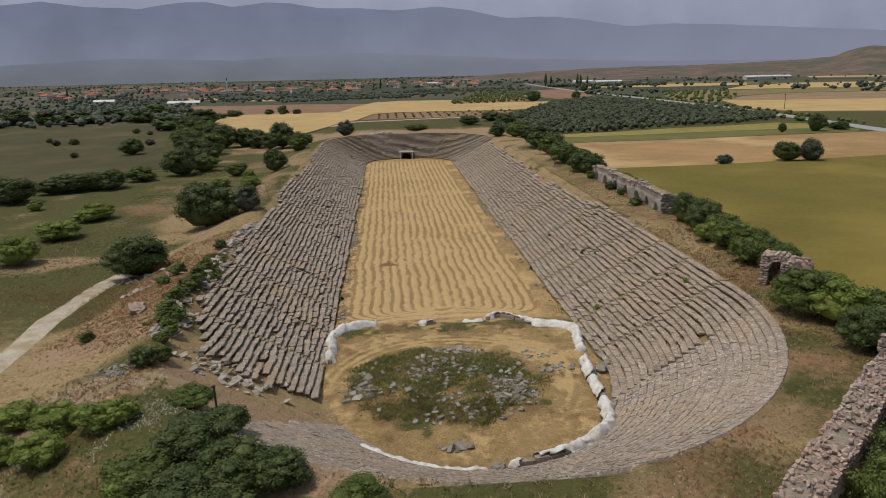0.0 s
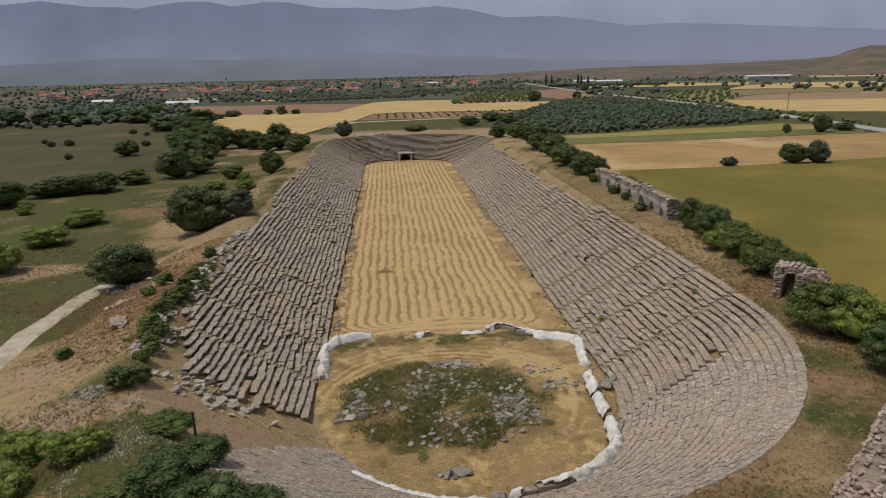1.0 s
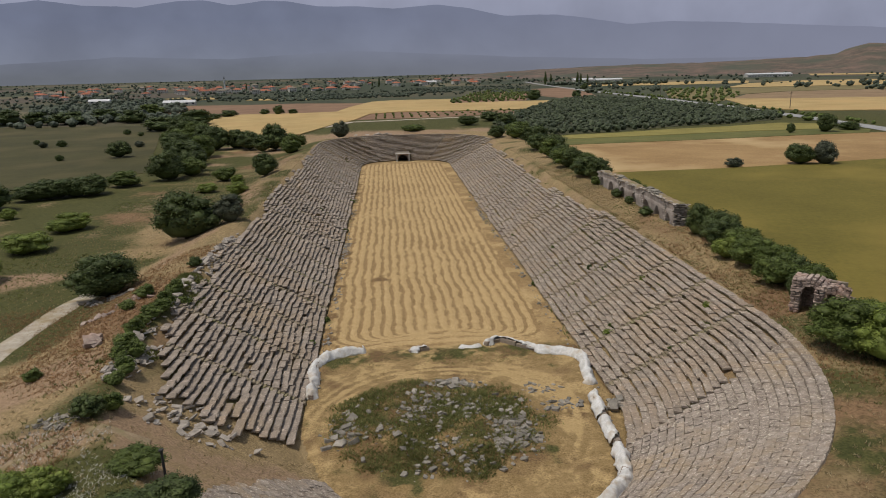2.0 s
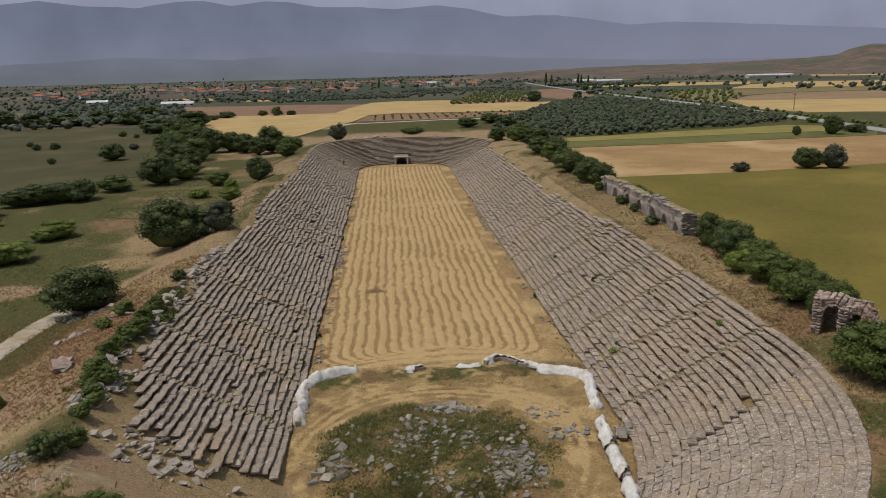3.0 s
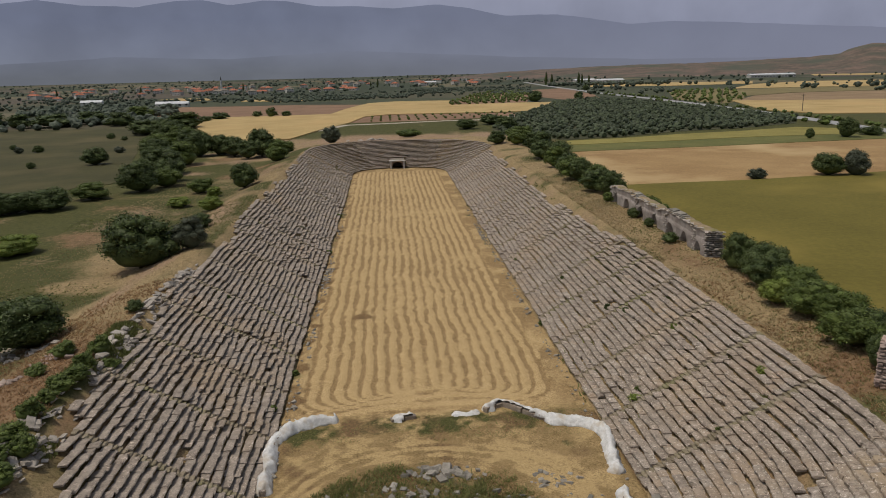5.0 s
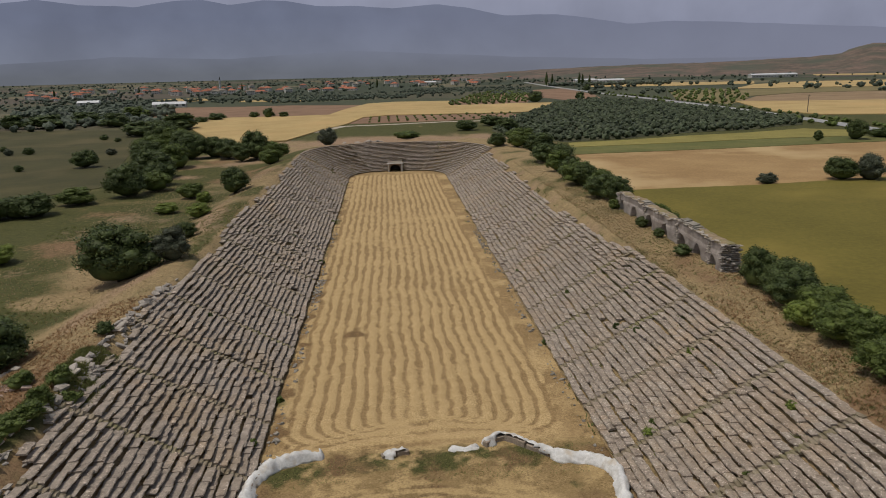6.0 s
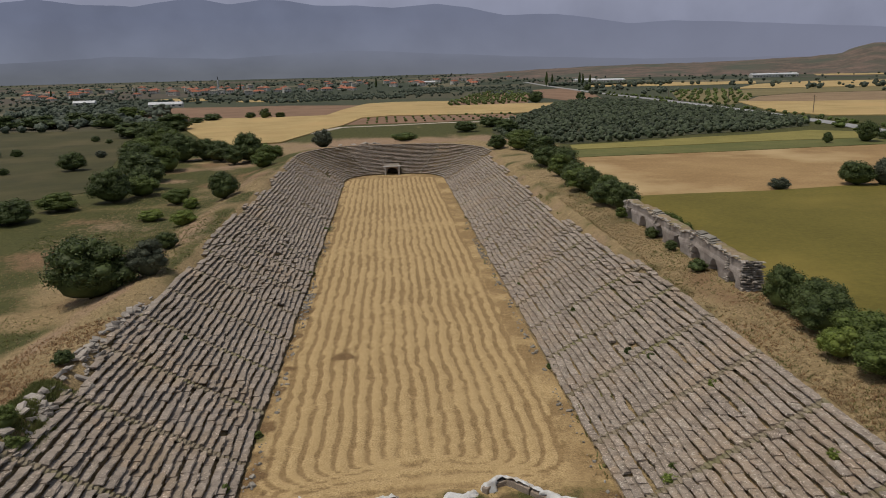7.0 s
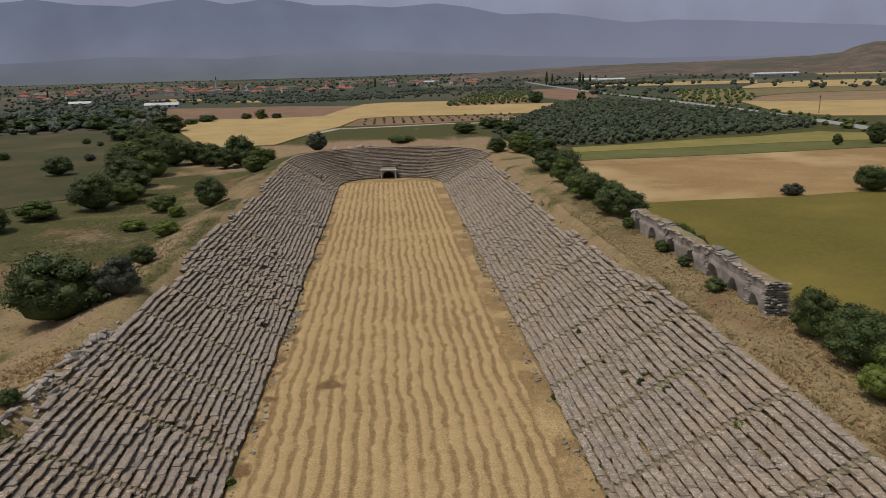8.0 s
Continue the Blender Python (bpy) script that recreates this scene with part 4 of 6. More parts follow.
# ---- the covered arena wall ----
def covered_wall(label, pts, width=0.9, height=0.85, seed=1, lift=0.0):
    """A low wall of blocks along a bent line, under a crumpled white sheet."""
    r = np.random.default_rng(seed)
    root = tagged(new("arena_wall"), label, "low wall")
    line = [Vector((x, y, 0)) for x, y in pts]
    path = []
    for i in range(len(line) - 1):
        p0, p1, p2, p3 = line[max(i - 1, 0)], line[i], line[i + 1], line[min(i + 2, len(line) - 1)]
        n = max(2, int((p2 - p1).length / 0.2))
        for k in range(n):
            t = k / n
            path.append(0.5 * ((2 * p1) + (p2 - p0) * t + (2 * p0 - 5 * p1 + 4 * p2 - p3) * t * t + (3 * p1 - p0 - 3 * p2 + p3) * t ** 3))
    path.append(line[-1])
    stock = []
    for k in range(4):
        bm = bmesh.new()
        add_box(bm, -0.5, 0.5, -0.5, 0.5, 0, 1, 0.06)
        for v in bm.verts:
            v.co += Vector(r.normal(0, 0.02, 3))
        me = bpy.data.meshes.new("block")
        bm.to_mesh(me)
        bm.free()
        me.materials.append(M_SEAT_DARK)
        stock.append(me)
    i = 0
    while i < len(path) - 6:
        p, q = path[i], path[i + 6]
        d = q - p
        m = (p + q) / 2
        z = gz(m.x, m.y) - 0.15 + lift
        shared("block", stock[int(r.integers(0, 4))], pose(m.x, m.y, z, r.normal(0, 2), r.normal(0, 2), math.degrees(math.atan2(d.y, d.x))) @ Matrix.Diagonal((d.length * 0.96, width * r.uniform(0.5, 0.65), (height + 0.05) * r.uniform(0.55, 0.75), 1)), root)
        i += 6
    prof = [(-0.72, 0.02), (-0.62, 0.25), (-0.5, 0.5), (-0.34, 0.75), (-0.18, 0.92), (0.0, 1.0), (0.18, 0.92), (0.34, 0.75), (0.5, 0.5), (0.62, 0.25), (0.72, 0.02)]
    verts, faces = [], []
    for i, p in enumerate(path):
        d = (path[min(i + 1, len(path) - 1)] - path[max(i - 1, 0)]).normalized()
        nrm = Vector((d.y, -d.x, 0))
        t = i * 0.2
        ends = float(step(-0.5, 3, min(i, len(path) - 1 - i)))
        w = ends * width * (0.72 + 0.42 * float(vnoise(t, seed, 1.0, seed)))
        swell = ends * (0.55 + 0.6 * float(fbm(t, seed * 3.0, 1.2, seed + 9)))
        for j, (o, z) in enumerate(prof):
            fold = 0.30 * (float(vnoise(t, j * 0.45, 0.42, seed + 20)) - 0.5)
            q = p + nrm * (o * w + fold + 0.25 * (float(vnoise(t, seed, 2.2, seed + 31)) - 0.5))
            verts.append((q.x, q.y, gz(p.x, p.y) + lift + z * height * swell + ends * 0.30 * (float(vnoise(t, j * 0.4, 0.3, seed + 40)) - 0.5)))
    k = len(prof)
    for i in range(len(path) - 1):
        torn = float(vnoise(i * 0.2, seed * 1.7, 1.6, seed + 50))
        for j in range(k - 1):
            low = min(j, k - 2 - j)
            if torn > 0.62 and low < 3 * (torn - 0.5) * 4 and (j < k / 2) == (seed % 2 == 0):
                continue
            if torn > 0.9:
                continue
            q = i * k + j
            faces.append((q, q + k, q + k + 1, q + 1))
    ob = mesh_object("cover_sheet", verts, faces, M_SHEET, root, "crumpled dirty white cover sheet", smooth=True)
    mod = ob.modifiers.new("thickness", "SOLIDIFY")
    mod.thickness = 0.03
    return root


covered_wall("low stone wall turning a corner under a crumpled white sheet", ((-14.9, -15.5), (-15.1, -11.5), (-15.2, -7.3), (-13.9, -4.8), (-12.0, -4.0), (-9.6, -3.2)), 1.0, 1.05, 2)
covered_wall("short stump of wall under a torn white sheet", ((-4.6, -4.1), (-3.4, -3.9), (-2.2, -3.7)), 1.0, 0.9, 3)
covered_wall("very low broken line of pale wall", ((1.2, -3.5), (2.4, -3.4), (4.2, -3.2)), 0.7, 0.35, 4)
covered_wall("long bent wall piece under a white sheet with open ends", ((4.6, -3.4), (5.6, -2.4), (6.6, -2.2), (8.6, -4.2), (11.2, -6.2), (13.4, -6.8), (14.9, -8.6), (14.5, -12.0), (14.0, -15.6)), 1.0, 1.05, 5)
covered_wall("curved arena wall under a long white sheet", ((13.5, -18.4), (13.1, -20.5), (12.9, -23.6), (12.7, -26.6), (12.5, -29.9), (11.8, -32.9), (10.3, -35.5), (8.4, -37.6), (5.7, -39.2), (3.4, -39.8), (1.2, -40.0)), 1.0, 1.0, 6, lift=0.4)
covered_wall("curved low wall with a partly slipped white sheet", ((-0.3, -40.3), (-3.0, -40.1), (-5.8, -39.3), (-8.6, -37.6), (-10.9, -35.6)), 0.8, 0.6, 7)


# ---- trees and shrubs ----
def crown_mesh(name, seed, mat, leaves, leaf, lobes):
    """A crown of unit width and unit height: a rounded, uneven mass of small leafy tufts, with loose leaves round its outline."""
    r = np.random.default_rng(seed)
    d = r.normal(0, 1, (lobes, 3))
    d /= np.linalg.norm(d, axis=1)[:, None]
    d[:, 2] = np.abs(d[:, 2]) * 1.15 - 0.3 * (r.random(lobes) < 0.45)
    swell = 0.80 + 0.32 * np.array([noise.noise(Vector(q) * 1.7 + Vector((seed, 0, 0))) for q in d])
    cs = np.stack([d[:, 0] * 0.38 * swell, d[:, 1] * 0.38 * swell, 0.40 + d[:, 2] * 0.44 * swell], 1)
    rs = r.uniform(0.11, 0.17, lobes)
    ball = bmesh.new()
    bmesh.ops.create_icosphere(ball, subdivisions=2, radius=1)
    shell = np.array([v.co for v in ball.verts])
    tris = np.array([[v.index for v in f.verts] for f in ball.faces])
    ball.free()
    vs, fs = [], []
    for c, q in [((0, 0, 0.36), 0.5)] + list(zip(cs, rs)):
        v = np.asarray(c) + shell * (q * r.uniform(0.52, 0.72, len(shell)))[:, None] * np.array([1, 1, 0.95])
        v[:, 2] = np.maximum(v[:, 2], 0.02)
        fs += (tris + len(vs)).tolist()
        vs += v.tolist()
    pick = r.integers(0, lobes, leaves)
    d = r.normal(0, 1, (leaves, 3))
    d /= np.linalg.norm(d, axis=1)[:, None]
    pos = cs[pick] + d * (rs[pick] * r.uniform(0.62, 1.13, leaves))[:, None]
    pos[:, 2] = np.maximum(pos[:, 2], 0.02)
    facing = d + r.normal(0, 0.6, (leaves, 3))
    t1 = np.cross(facing, r.normal(0, 1, (leaves, 3)))
    t1 /= np.linalg.norm(t1, axis=1)[:, None]
    t2 = np.cross(facing, t1)
    t2 /= np.linalg.norm(t2, axis=1)[:, None]
    sz = leaf * r.uniform(0.6, 1.4, leaves)[:, None]
    base = len(vs)
    vs += np.stack([pos - t1 * sz, pos + t2 * sz, pos + t1 * sz], 1).reshape(-1, 3).tolist()
    fs += [(base + 3 * i, base + 3 * i + 1, base + 3 * i + 2) for i in range(leaves)]
    me = bpy.data.meshes.new(name)
    me.from_pydata(vs, [], fs)
    me.polygons.foreach_set("use_smooth", [True] * len(me.polygons))
    me.materials.append(mat)
    return me


def trunk_mesh(seed):
    r = np.random.default_rng(seed)
    bm = bmesh.new()

    def limb(p0, p1, r0, r1):
        d = (p1 - p0)
        m = Matrix.Translation((p0 + p1) / 2) @ d.to_track_quat("Z", "Y").to_matrix().to_4x4()
        bmesh.ops.create_cone(bm, cap_ends=True, segments=7, radius1=r0, radius2=r1, depth=d.length, matrix=m)

    top = Vector((r.normal(0, 0.02), r.normal(0, 0.02), 0.4))
    limb(Vector((0, 0, -0.04)), top, 0.045, 0.03)
    for k in range(5):
        a = k * 1.3 + r.uniform(0, 0.6)
        limb(top * r.uniform(0.5, 1.0), Vector((0.27 * math.cos(a), 0.27 * math.sin(a), r.uniform(0.5, 0.75))), 0.024, 0.008)
    me = bpy.data.meshes.new("trunk")
    bm.to_mesh(me)
    bm.free()
    me.materials.append(M_BARK)
    return me


LEAVES = (M_LEAF_DARK, M_LEAF_MID, M_LEAF_BRIGHT, M_LEAF_GREY)
CROWNS = [[crown_mesh("crown", 200 + 10 * k + i, LEAVES[k], 8500, 0.0195, 42) for i in range(3)] for k in range(4)]
FAR_CROWNS = [[crown_mesh("crown", 300 + 10 * k + i, LEAVES[k], 1500, 0.033, 24) for i in range(2)] for k in range(4)]
TRUNKS = [trunk_mesh(400 + i) for i in range(3)]
LOOKS = ("dense dark green", "mid green leafy", "fresh bright green", "grey-green olive")
tree_rng = np.random.default_rng(77)


def plant(x, y, width, height, kind, place, far=False, group=""):
    shrub = height < 3.4
    name = "shrub" if shrub else "tree"
    root = tagged(new(name), f"{LOOKS[kind]} {'shrub' if shrub else 'rounded tree'} {place}", name, group)
    root.matrix_basis = pose(x, y, gz(x, y) - 0.05, 0, 0, tree_rng.uniform(0, 360))
    pool = (FAR_CROWNS if far or width < 2.9 else CROWNS)[kind]
    lift = 0.0 if shrub else 0.02
    shared("crown", pool[int(tree_rng.integers(0, len(pool)))], Matrix.Translation((0, 0, height * (lift - 0.06))) @ Matrix.Diagonal((width * 1.12, width * 1.12, height * (1.1 - lift), 1)), root)
    shared("trunk", TRUNKS[int(tree_rng.integers(0, 3))], Matrix.Diagonal((width * 0.8, width * 0.8, height * 0.9, 1)), root)
    return root


LEFT_TREES = [(-42.4, 6.8, 9.2, 6.1, 0), (-39.9, 35.5, 11.0, 8.2, 0), (-33.3, 37.3, 5.7, 4.8, 3), (-37.7, 102.5, 7.5, 6.3, 0), (-49.1, 107.9, 6.5, 4.1, 1), (-65.7, 114.0, 9.9, 8.2, 0), (-68.8, 146.5, 12.2, 8.1, 0), (-69.2, 166.4, 12.0, 8.0, 1), (-96.6, 245.5, 15.5, 10.9, 0), (-69.7, 191.2, 11.8, 9.6, 0), (-123.0, 302.0, 18.0, 9.0, 0), (-114.3, 339.2, 23.1, 9.9, 0), (-57.0, 186.7, 9.9, 7.3, 0), (-46.9, 182.9, 10.6, 9.8, 0), (-39.6, 175.8, 9.5, 6.2, 1), (-101.0, 178.4, 9.1, 6.2, 0)]
LEFT_HEDGE = [(-92.2, 76.5, 9.7, 6.2, 0), (-89.5, 88.9, 8.3, 4.2, 0), (-84.5, 91.6, 9.8, 4.8, 0), (-78.3, 93.6, 10.0, 5.1, 0), (-74.0, 106.0, 9.1, 4.2, 1), (-65.1, 34.6, 8.2, 3.7, 2), (-65.1, 52.0, 7.4, 3.4, 2), (-63.8, 17.3, 6.8, 4.7, 2), (-83.5, 65.8, 3.7, 2.4, 2), (-241.8, 386.0, 21.5, 10.8, 0), (-221.4, 379.3, 17.8, 9.2, 0), (-201.7, 381.4, 25.1, 9.3, 0), (-188.4, 402.4, 22.5, 9.0, 0), (-162.0, 377.3, 17.9, 9.2, 0), (-170.4, 439.7, 20.2, 9.7, 1)]
SLOPE_SHRUBS = [(-44.6, 101.5, 3.9, 2.7, 2), (-40.2, 79.3, 5.3, 2.9, 2), (-37.1, -37.6, 4.4, 2.3, 2), (-32.6, -40.6, 3.7, 2.3, 2), (-29.1, -42.2, 3.6, 2.1, 2), (-27.2, -42.6, 2.5, 1.9, 2), (-29.2, -5.4, 1.8, 1.2, 1), (-30.5, -3.8, 2.2, 1.8, 1), (-30.3, -9.7, 2.6, 1.5, 1), (-30.9, -13.5, 1.8, 1.2, 1), (-31, -16.3, 2.2, 1.8, 1), (-30.6, -19.6, 2.6, 1.5, 1), (-30.2, -22.4, 1.8, 1.2, 1), (-29.5, -20.6, 2.2, 1.8, 1), (-29.2, -24.4, 2.6, 1.5, 1), (-28.9, -27.1, 1.8, 1.2, 1), (-30.6, -7.4, 2.2, 1.8, 1), (-30.7, -11.6, 2.6, 1.5, 1), (-28.6, -33.2, 2.6, 2.0, 0), (-27.6, -31.4, 2.0, 1.5, 1), (-38, -22, 1.9, 1.3, 1), (-34.2, -3, 2.4, 1.6, 1), (-34.8, -7, 2.0, 1.2, 1), (-31.4, 7.8, 2.0, 1.6, 0), (-35.8, 53.9, 4.0, 3.0, 0), (-49.8, 90.5, 5.5, 2.4, 2), (-66, 50.5, 6.5, 3.0, 2)]
MEADOW_SHRUBS = [(-159.1, 243.7, 3.4, 2.4, 0), (-149.3, 227.8, 4, 2.8, 3), (-142.7, 230.1, 4.6, 3, 0), (-119.9, 174.5, 3.4, 2.4, 0), (-106.1, 215.5, 4, 2.8, 3), (-135.1, 286.5, 4.6, 3, 0), (-124.6, 274.2, 3.4, 2.4, 0), (-130.7, 307.7, 4, 2.8, 3)]
NEAR_BUSHES = [(-20.9, -47.8, 5.2, 2.6, 0), (-23.4, -50.3, 4.9, 2.5, 1), (-17.2, -51.7, 5.1, 2.7, 0), (-14.5, -52.4, 3.7, 2.2, 0), (-20.0, -52.7, 5.3, 2.4, 0), (-23.5, -52.0, 3.0, 1.7, 2), (-23.0, -40.3, 3.8, 1.7, 1), (-9.7, -54.7, 3.5, 1.5, 1), (-19.6, -44.4, 4.0, 1.9, 0)]
RIGHT_RIM = [(49.6, 252.5, 10.8, 6.0, 0), (45.0, 196.5, 11.4, 6.8, 1), (44.2, 159.3, 10.9, 7.1, 0), (44.0, 132.0, 9.8, 6.4, 0), (36.6, 83.8, 7.9, 5.4, 1), (36.8, 68.7, 7.3, 4.7, 0), (35.7, 58.0, 2.4, 1.9, 1), (47.1, 282.1, 11.8, 5.8, 0), (32.9, 261.1, 11.1, 5.0, 0), (3.9, 200.9, 10.5, 3.2, 1), (-23.6, 191.2, 7.0, 6.5, 3)]
RIGHT_HEDGE = [(37.1, 11.8, 4.3, 4.7, 0), (37.1, 5.1, 5.7, 4.2, 0), (36.3, -4.2, 5.9, 3.4, 1), (34.9, -0.7, 3.8, 3.0, 2), (35.3, -12.0, 5.4, 3.5, 1), (35.2, -16.7, 3.8, 3.2, 0), (31.7, -28.9, 6.5, 4.4, 1), (33.2, -31.8, 5.7, 4.2, 2), (31.9, -37.7, 5.2, 3.8, 0), (36.9, -24.1, 3.5, 2.3, 1), (34.2, -35.6, 4.5, 3.9, 1), (35.5, 43.7, 2.2, 2.0, 0), (35.0, 35.4, 1.7, 1.7, 0), (34.3, 25.5, 2.5, 1.7, 0), (40.5, 50, 3.2, 3.4, 1), (40.3, 46.2, 3.0, 3.2, 1), (40.2, 42.6, 2.9, 3.0, 1), (40.0, 39.4, 2.9, 2.6, 2)]
FIELD_TREES = [(98.6, 91.1, 7.8, 5.7, 0), (104.3, 89.3, 6.8, 6.2, 3), (81.3, 90.9, 4.5, 2.7, 3), (139.9, 166.8, 3.3, 3.8, 0), (153.9, 167.4, 8.0, 7.2, 0), (165.3, 171.4, 7.7, 3.4, 0), (178.0, 219.1, 6.1, 3.0, 1), (111.4, 485.5, 13.6, 9.1, 0), (-79.2, 416.4, 8.6, 7.0, 0), (-89.5, 422.8, 7.2, 4.7, 0), (-69.7, 418.5, 8.6, 3.9, 0), (-111.8, 411.5, 13.9, 5.4, 0), (-115.9, 390.6, 8.9, 4.4, 0), (145.3, 483.1, 7.3, 8.2, 0), (219.4, 728.1, 9.1, 7.8, 0)]

for rows, place, group in ((LEFT_TREES, "beside the stadium mound", "trees by the mound"), (LEFT_HEDGE, "in a meadow hedge", "meadow hedge"), (MEADOW_SHRUBS, "standing alone in a dull meadow", "meadow shrubs"), (SLOPE_SHRUBS, "on the dry earth slope", ""),
                           (NEAR_BUSHES, "below the ruined bank", "thicket"), (RIGHT_RIM, "along the rim of the seats", "rim bushes"),
                           (RIGHT_HEDGE, "between ruined wall and crop field", "field hedge"), (FIELD_TREES, "standing alone in the fields", "")):
    for x, y, w, h, kind in rows:
        plant(x, y, w, h, kind, place, far=math.hypot(x, y + 60) > 330, group=group)
for x, y, w, h, kind in ((23.2, -55.0, 6.0, 5.6, 0), (20.2, -57.8, 5.5, 5.4, 1), (26.8, -51.6, 6.0, 5.6, 0), (22.9, -58.1, 6.0, 4.6, 1), (27.1, -52.9, 5.5, 4.6, 0), (18.7, -62.2, 4.6, 3.7, 2), (20.5, -59.5, 4.6, 4.0, 0), (24.7, -55.3, 4.6, 4.0, 1), (30.3, -49.7, 5.1, 4.2, 1), (33.3, -46.2, 4.6, 3.8, 0), (28.9, -55.7, 5.5, 4.2, 1), (25.2, -59.4, 5.5, 4.0, 0), (15.7, -64.8, 4.6, 3.7, 1), (36.8, -31.3, 5.5, 4.1, 1), (37.1, -15.2, 4.5, 3.5, 1), (35.6, -27.1, 4.2, 3.0, 2), (38.3, 8.0, 5.9, 4.6, 0), (38.1, 0.8, 5.5, 3.6, 1), (37.6, -6.0, 5.5, 3.6, 1), (37.0, -11.5, 5.0, 3.2, 0), (38.3, 64.7, 5.8, 4.8, 0), (38.1, 73.9, 6.1, 4.9, 1),
                         (37.1, 81.9, 5.9, 5.0, 0), (37.1, 92.6, 6.3, 4.9, 0), (36.9, 104.1, 6.2, 5.3, 1), (37.2, 121.0, 7.2, 5.4, 0), (37.7, 159.7, 6.6, 4.7, 1), (32.2, 165.8, 6.4, 4.5, 0)):
    plant(x, y, w, h, kind, "in the hedge behind the ruined wall", group="field hedge")
for x, y, w, h, kind in ((-23.6, -51.3, 3.9, 2.3, 2), (-25.1, -55.0, 3.8, 2.1, 2), (-21.5, -55.1, 4.8, 2.9, 0), (-17.3, -55.1, 4.5, 2.6, 0), (-13.4, -56.5, 3.9, 2.0, 1), (-32.4, -44.4, 3.8, 2.2, 2), (-36.2, -42.7, 4.0, 2.2, 2), (-40.2, -41.0, 4.0, 2.2, 2)):
    plant(x, y, w, h, kind, "in the thicket below the bank", group="thicket")
for x, y, w, h, kind in ((18.6, -6.2, 1.5, 0.9, 2), (19.4, -5.0, 1.0, 0.8, 1), (22.2, 14.2, 0.9, 1.1, 0), (23.4, 11.0, 0.9, 1.0, 0), (20.5, 30.0, 0.8, 0.9, 1), (25.5, 2.0, 1.0, 0.9, 2), (27.5, -12.0, 1.1, 0.9, 2), (17.0, 48.0, 0.8, 0.9, 1), (-24.5, 20.5, 1.0, 1.0, 0), (-21.0, 70.0, 1.0, 1.0, 0),
                         (-15.4, 62.0, 1.3, 1.0, 1), (-15.6, 96.0, 1.4, 1.0, 1), (-15.2, 8.0, 1.2, 0.8, 1), (15.3, 20.0, 1.0, 0.7, 1), (-16.2, -1.5, 1.2, 0.9, 1), (22.0, -16.0, 0.9, 0.8, 1)):
    plant(x, y, w, h, kind, "growing between the marble seats", group="weeds on the seats")
for x, y, w, h, kind in ((-87.1, 90.2, 8.7, 4.8, 0), (-81.1, 92.8, 8.7, 4.8, 0), (-97.1, 79.2, 9.7, 6.3, 0), (-103.2, 75.8, 9.7, 5.8, 0), (-61.4, 121.0, 8.6, 5.7, 1), (-63.3, 130.8, 8.6, 6.7, 0), (-75.2, 158.8, 10.6, 7.7, 0), (-81.1, 180.4, 11.6, 8.7, 0),
                         (-89.1, 205.4, 12.6, 8.7, 1), (-79.1, 213.9, 11.5, 8.7, 0), (-103.2, 270.3, 15.6, 9.7, 0), (-89.1, 239.2, 13.5, 8.7, 1), (-62.3, 192.7, 9.6, 7.6, 0), (-50.8, 177.8, 8.6, 6.7, 0), (-37.3, 152.4, 7.2, 5.4, 1)):
    plant(x, y, w, h, kind, "in the dense meadow hedge", group="meadow hedge")


# ---- fields, road and path ----
def field(name, label, pts, mat, height):
    """A low slab of crop or soil that follows the plain, cut where the plain bends."""
    bm = bmesh.new()
    bm.faces.new([bm.verts.new((x, y, 0)) for x, y in pts])
    for co, no in (((-130, 0, 0), (1, 0, 0)), ((130, 0, 0), (1, 0, 0)), ((0, 500, 0), (0, 1, 0)), ((0, 1000, 0), (0, 1, 0))):
        bmesh.ops.bisect_plane(bm, geom=bm.verts[:] + bm.edges[:] + bm.faces[:], plane_co=co, plane_no=no)
    ext = bmesh.ops.extrude_face_region(bm, geom=bm.faces[:])
    raised = {v for v in ext["geom"] if isinstance(v, bmesh.types.BMVert)}
    for v in bm.verts:
        v.co.z = float(field_z(v.co.x, v.co.y)) + (height if v in raised else -0.3)
    bmesh.ops.recalc_face_normals(bm, faces=bm.faces)
    return tagged(part(name, bm, mat), label, "field", kind="structure")


field("field", "even olive-green crop field", ((40, -60), (41, -12), (41.5, 20), (43, 62), (50, 89.8), (60.1, 89.8), (78.2, 88.7), (97.3, 90.3), (116.8, 92.1), (137.9, 94.2), (170, 94), (170, -60)), M_GREENCROP, 0.30)
field("field", "golden-tan stubble field", ((50, 90.4), (46, 110), (47, 135), (53.9, 156.2), (61.4, 156.7), (100, 155.3), (129.5, 156.1), (165, 159.1), (180.7, 160.5), (180, 120), (150, 95.5), (137.9, 94.9), (116.8, 92.8), (97.3, 91), (78.2, 89.4), (60.1, 90.5)), M_STUBBLE_FIELD, 0.12)
field("field", "narrow dark green grass strip beside stubble", ((53.9, 156.9), (61.4, 157.4), (100, 156), (129.5, 156.8), (165, 159.8), (174.2, 171.9), (158.9, 177.2), (120.5, 177.2), (98.9, 175.8), (59, 176.3)), M_GREENSTRIP, 0.16)
field("field", "narrow yellow-green crop strip beside an olive grove", ((59, 176.9), (98.9, 176.4), (120.5, 177.8), (158.9, 177.8), (172.8, 198.9), (160.3, 209.5), (131.6, 199.7), (107.9, 197.7), (83.6, 191.8), (61.5, 190.2)), M_YELLOWSTRIP, 0.2)
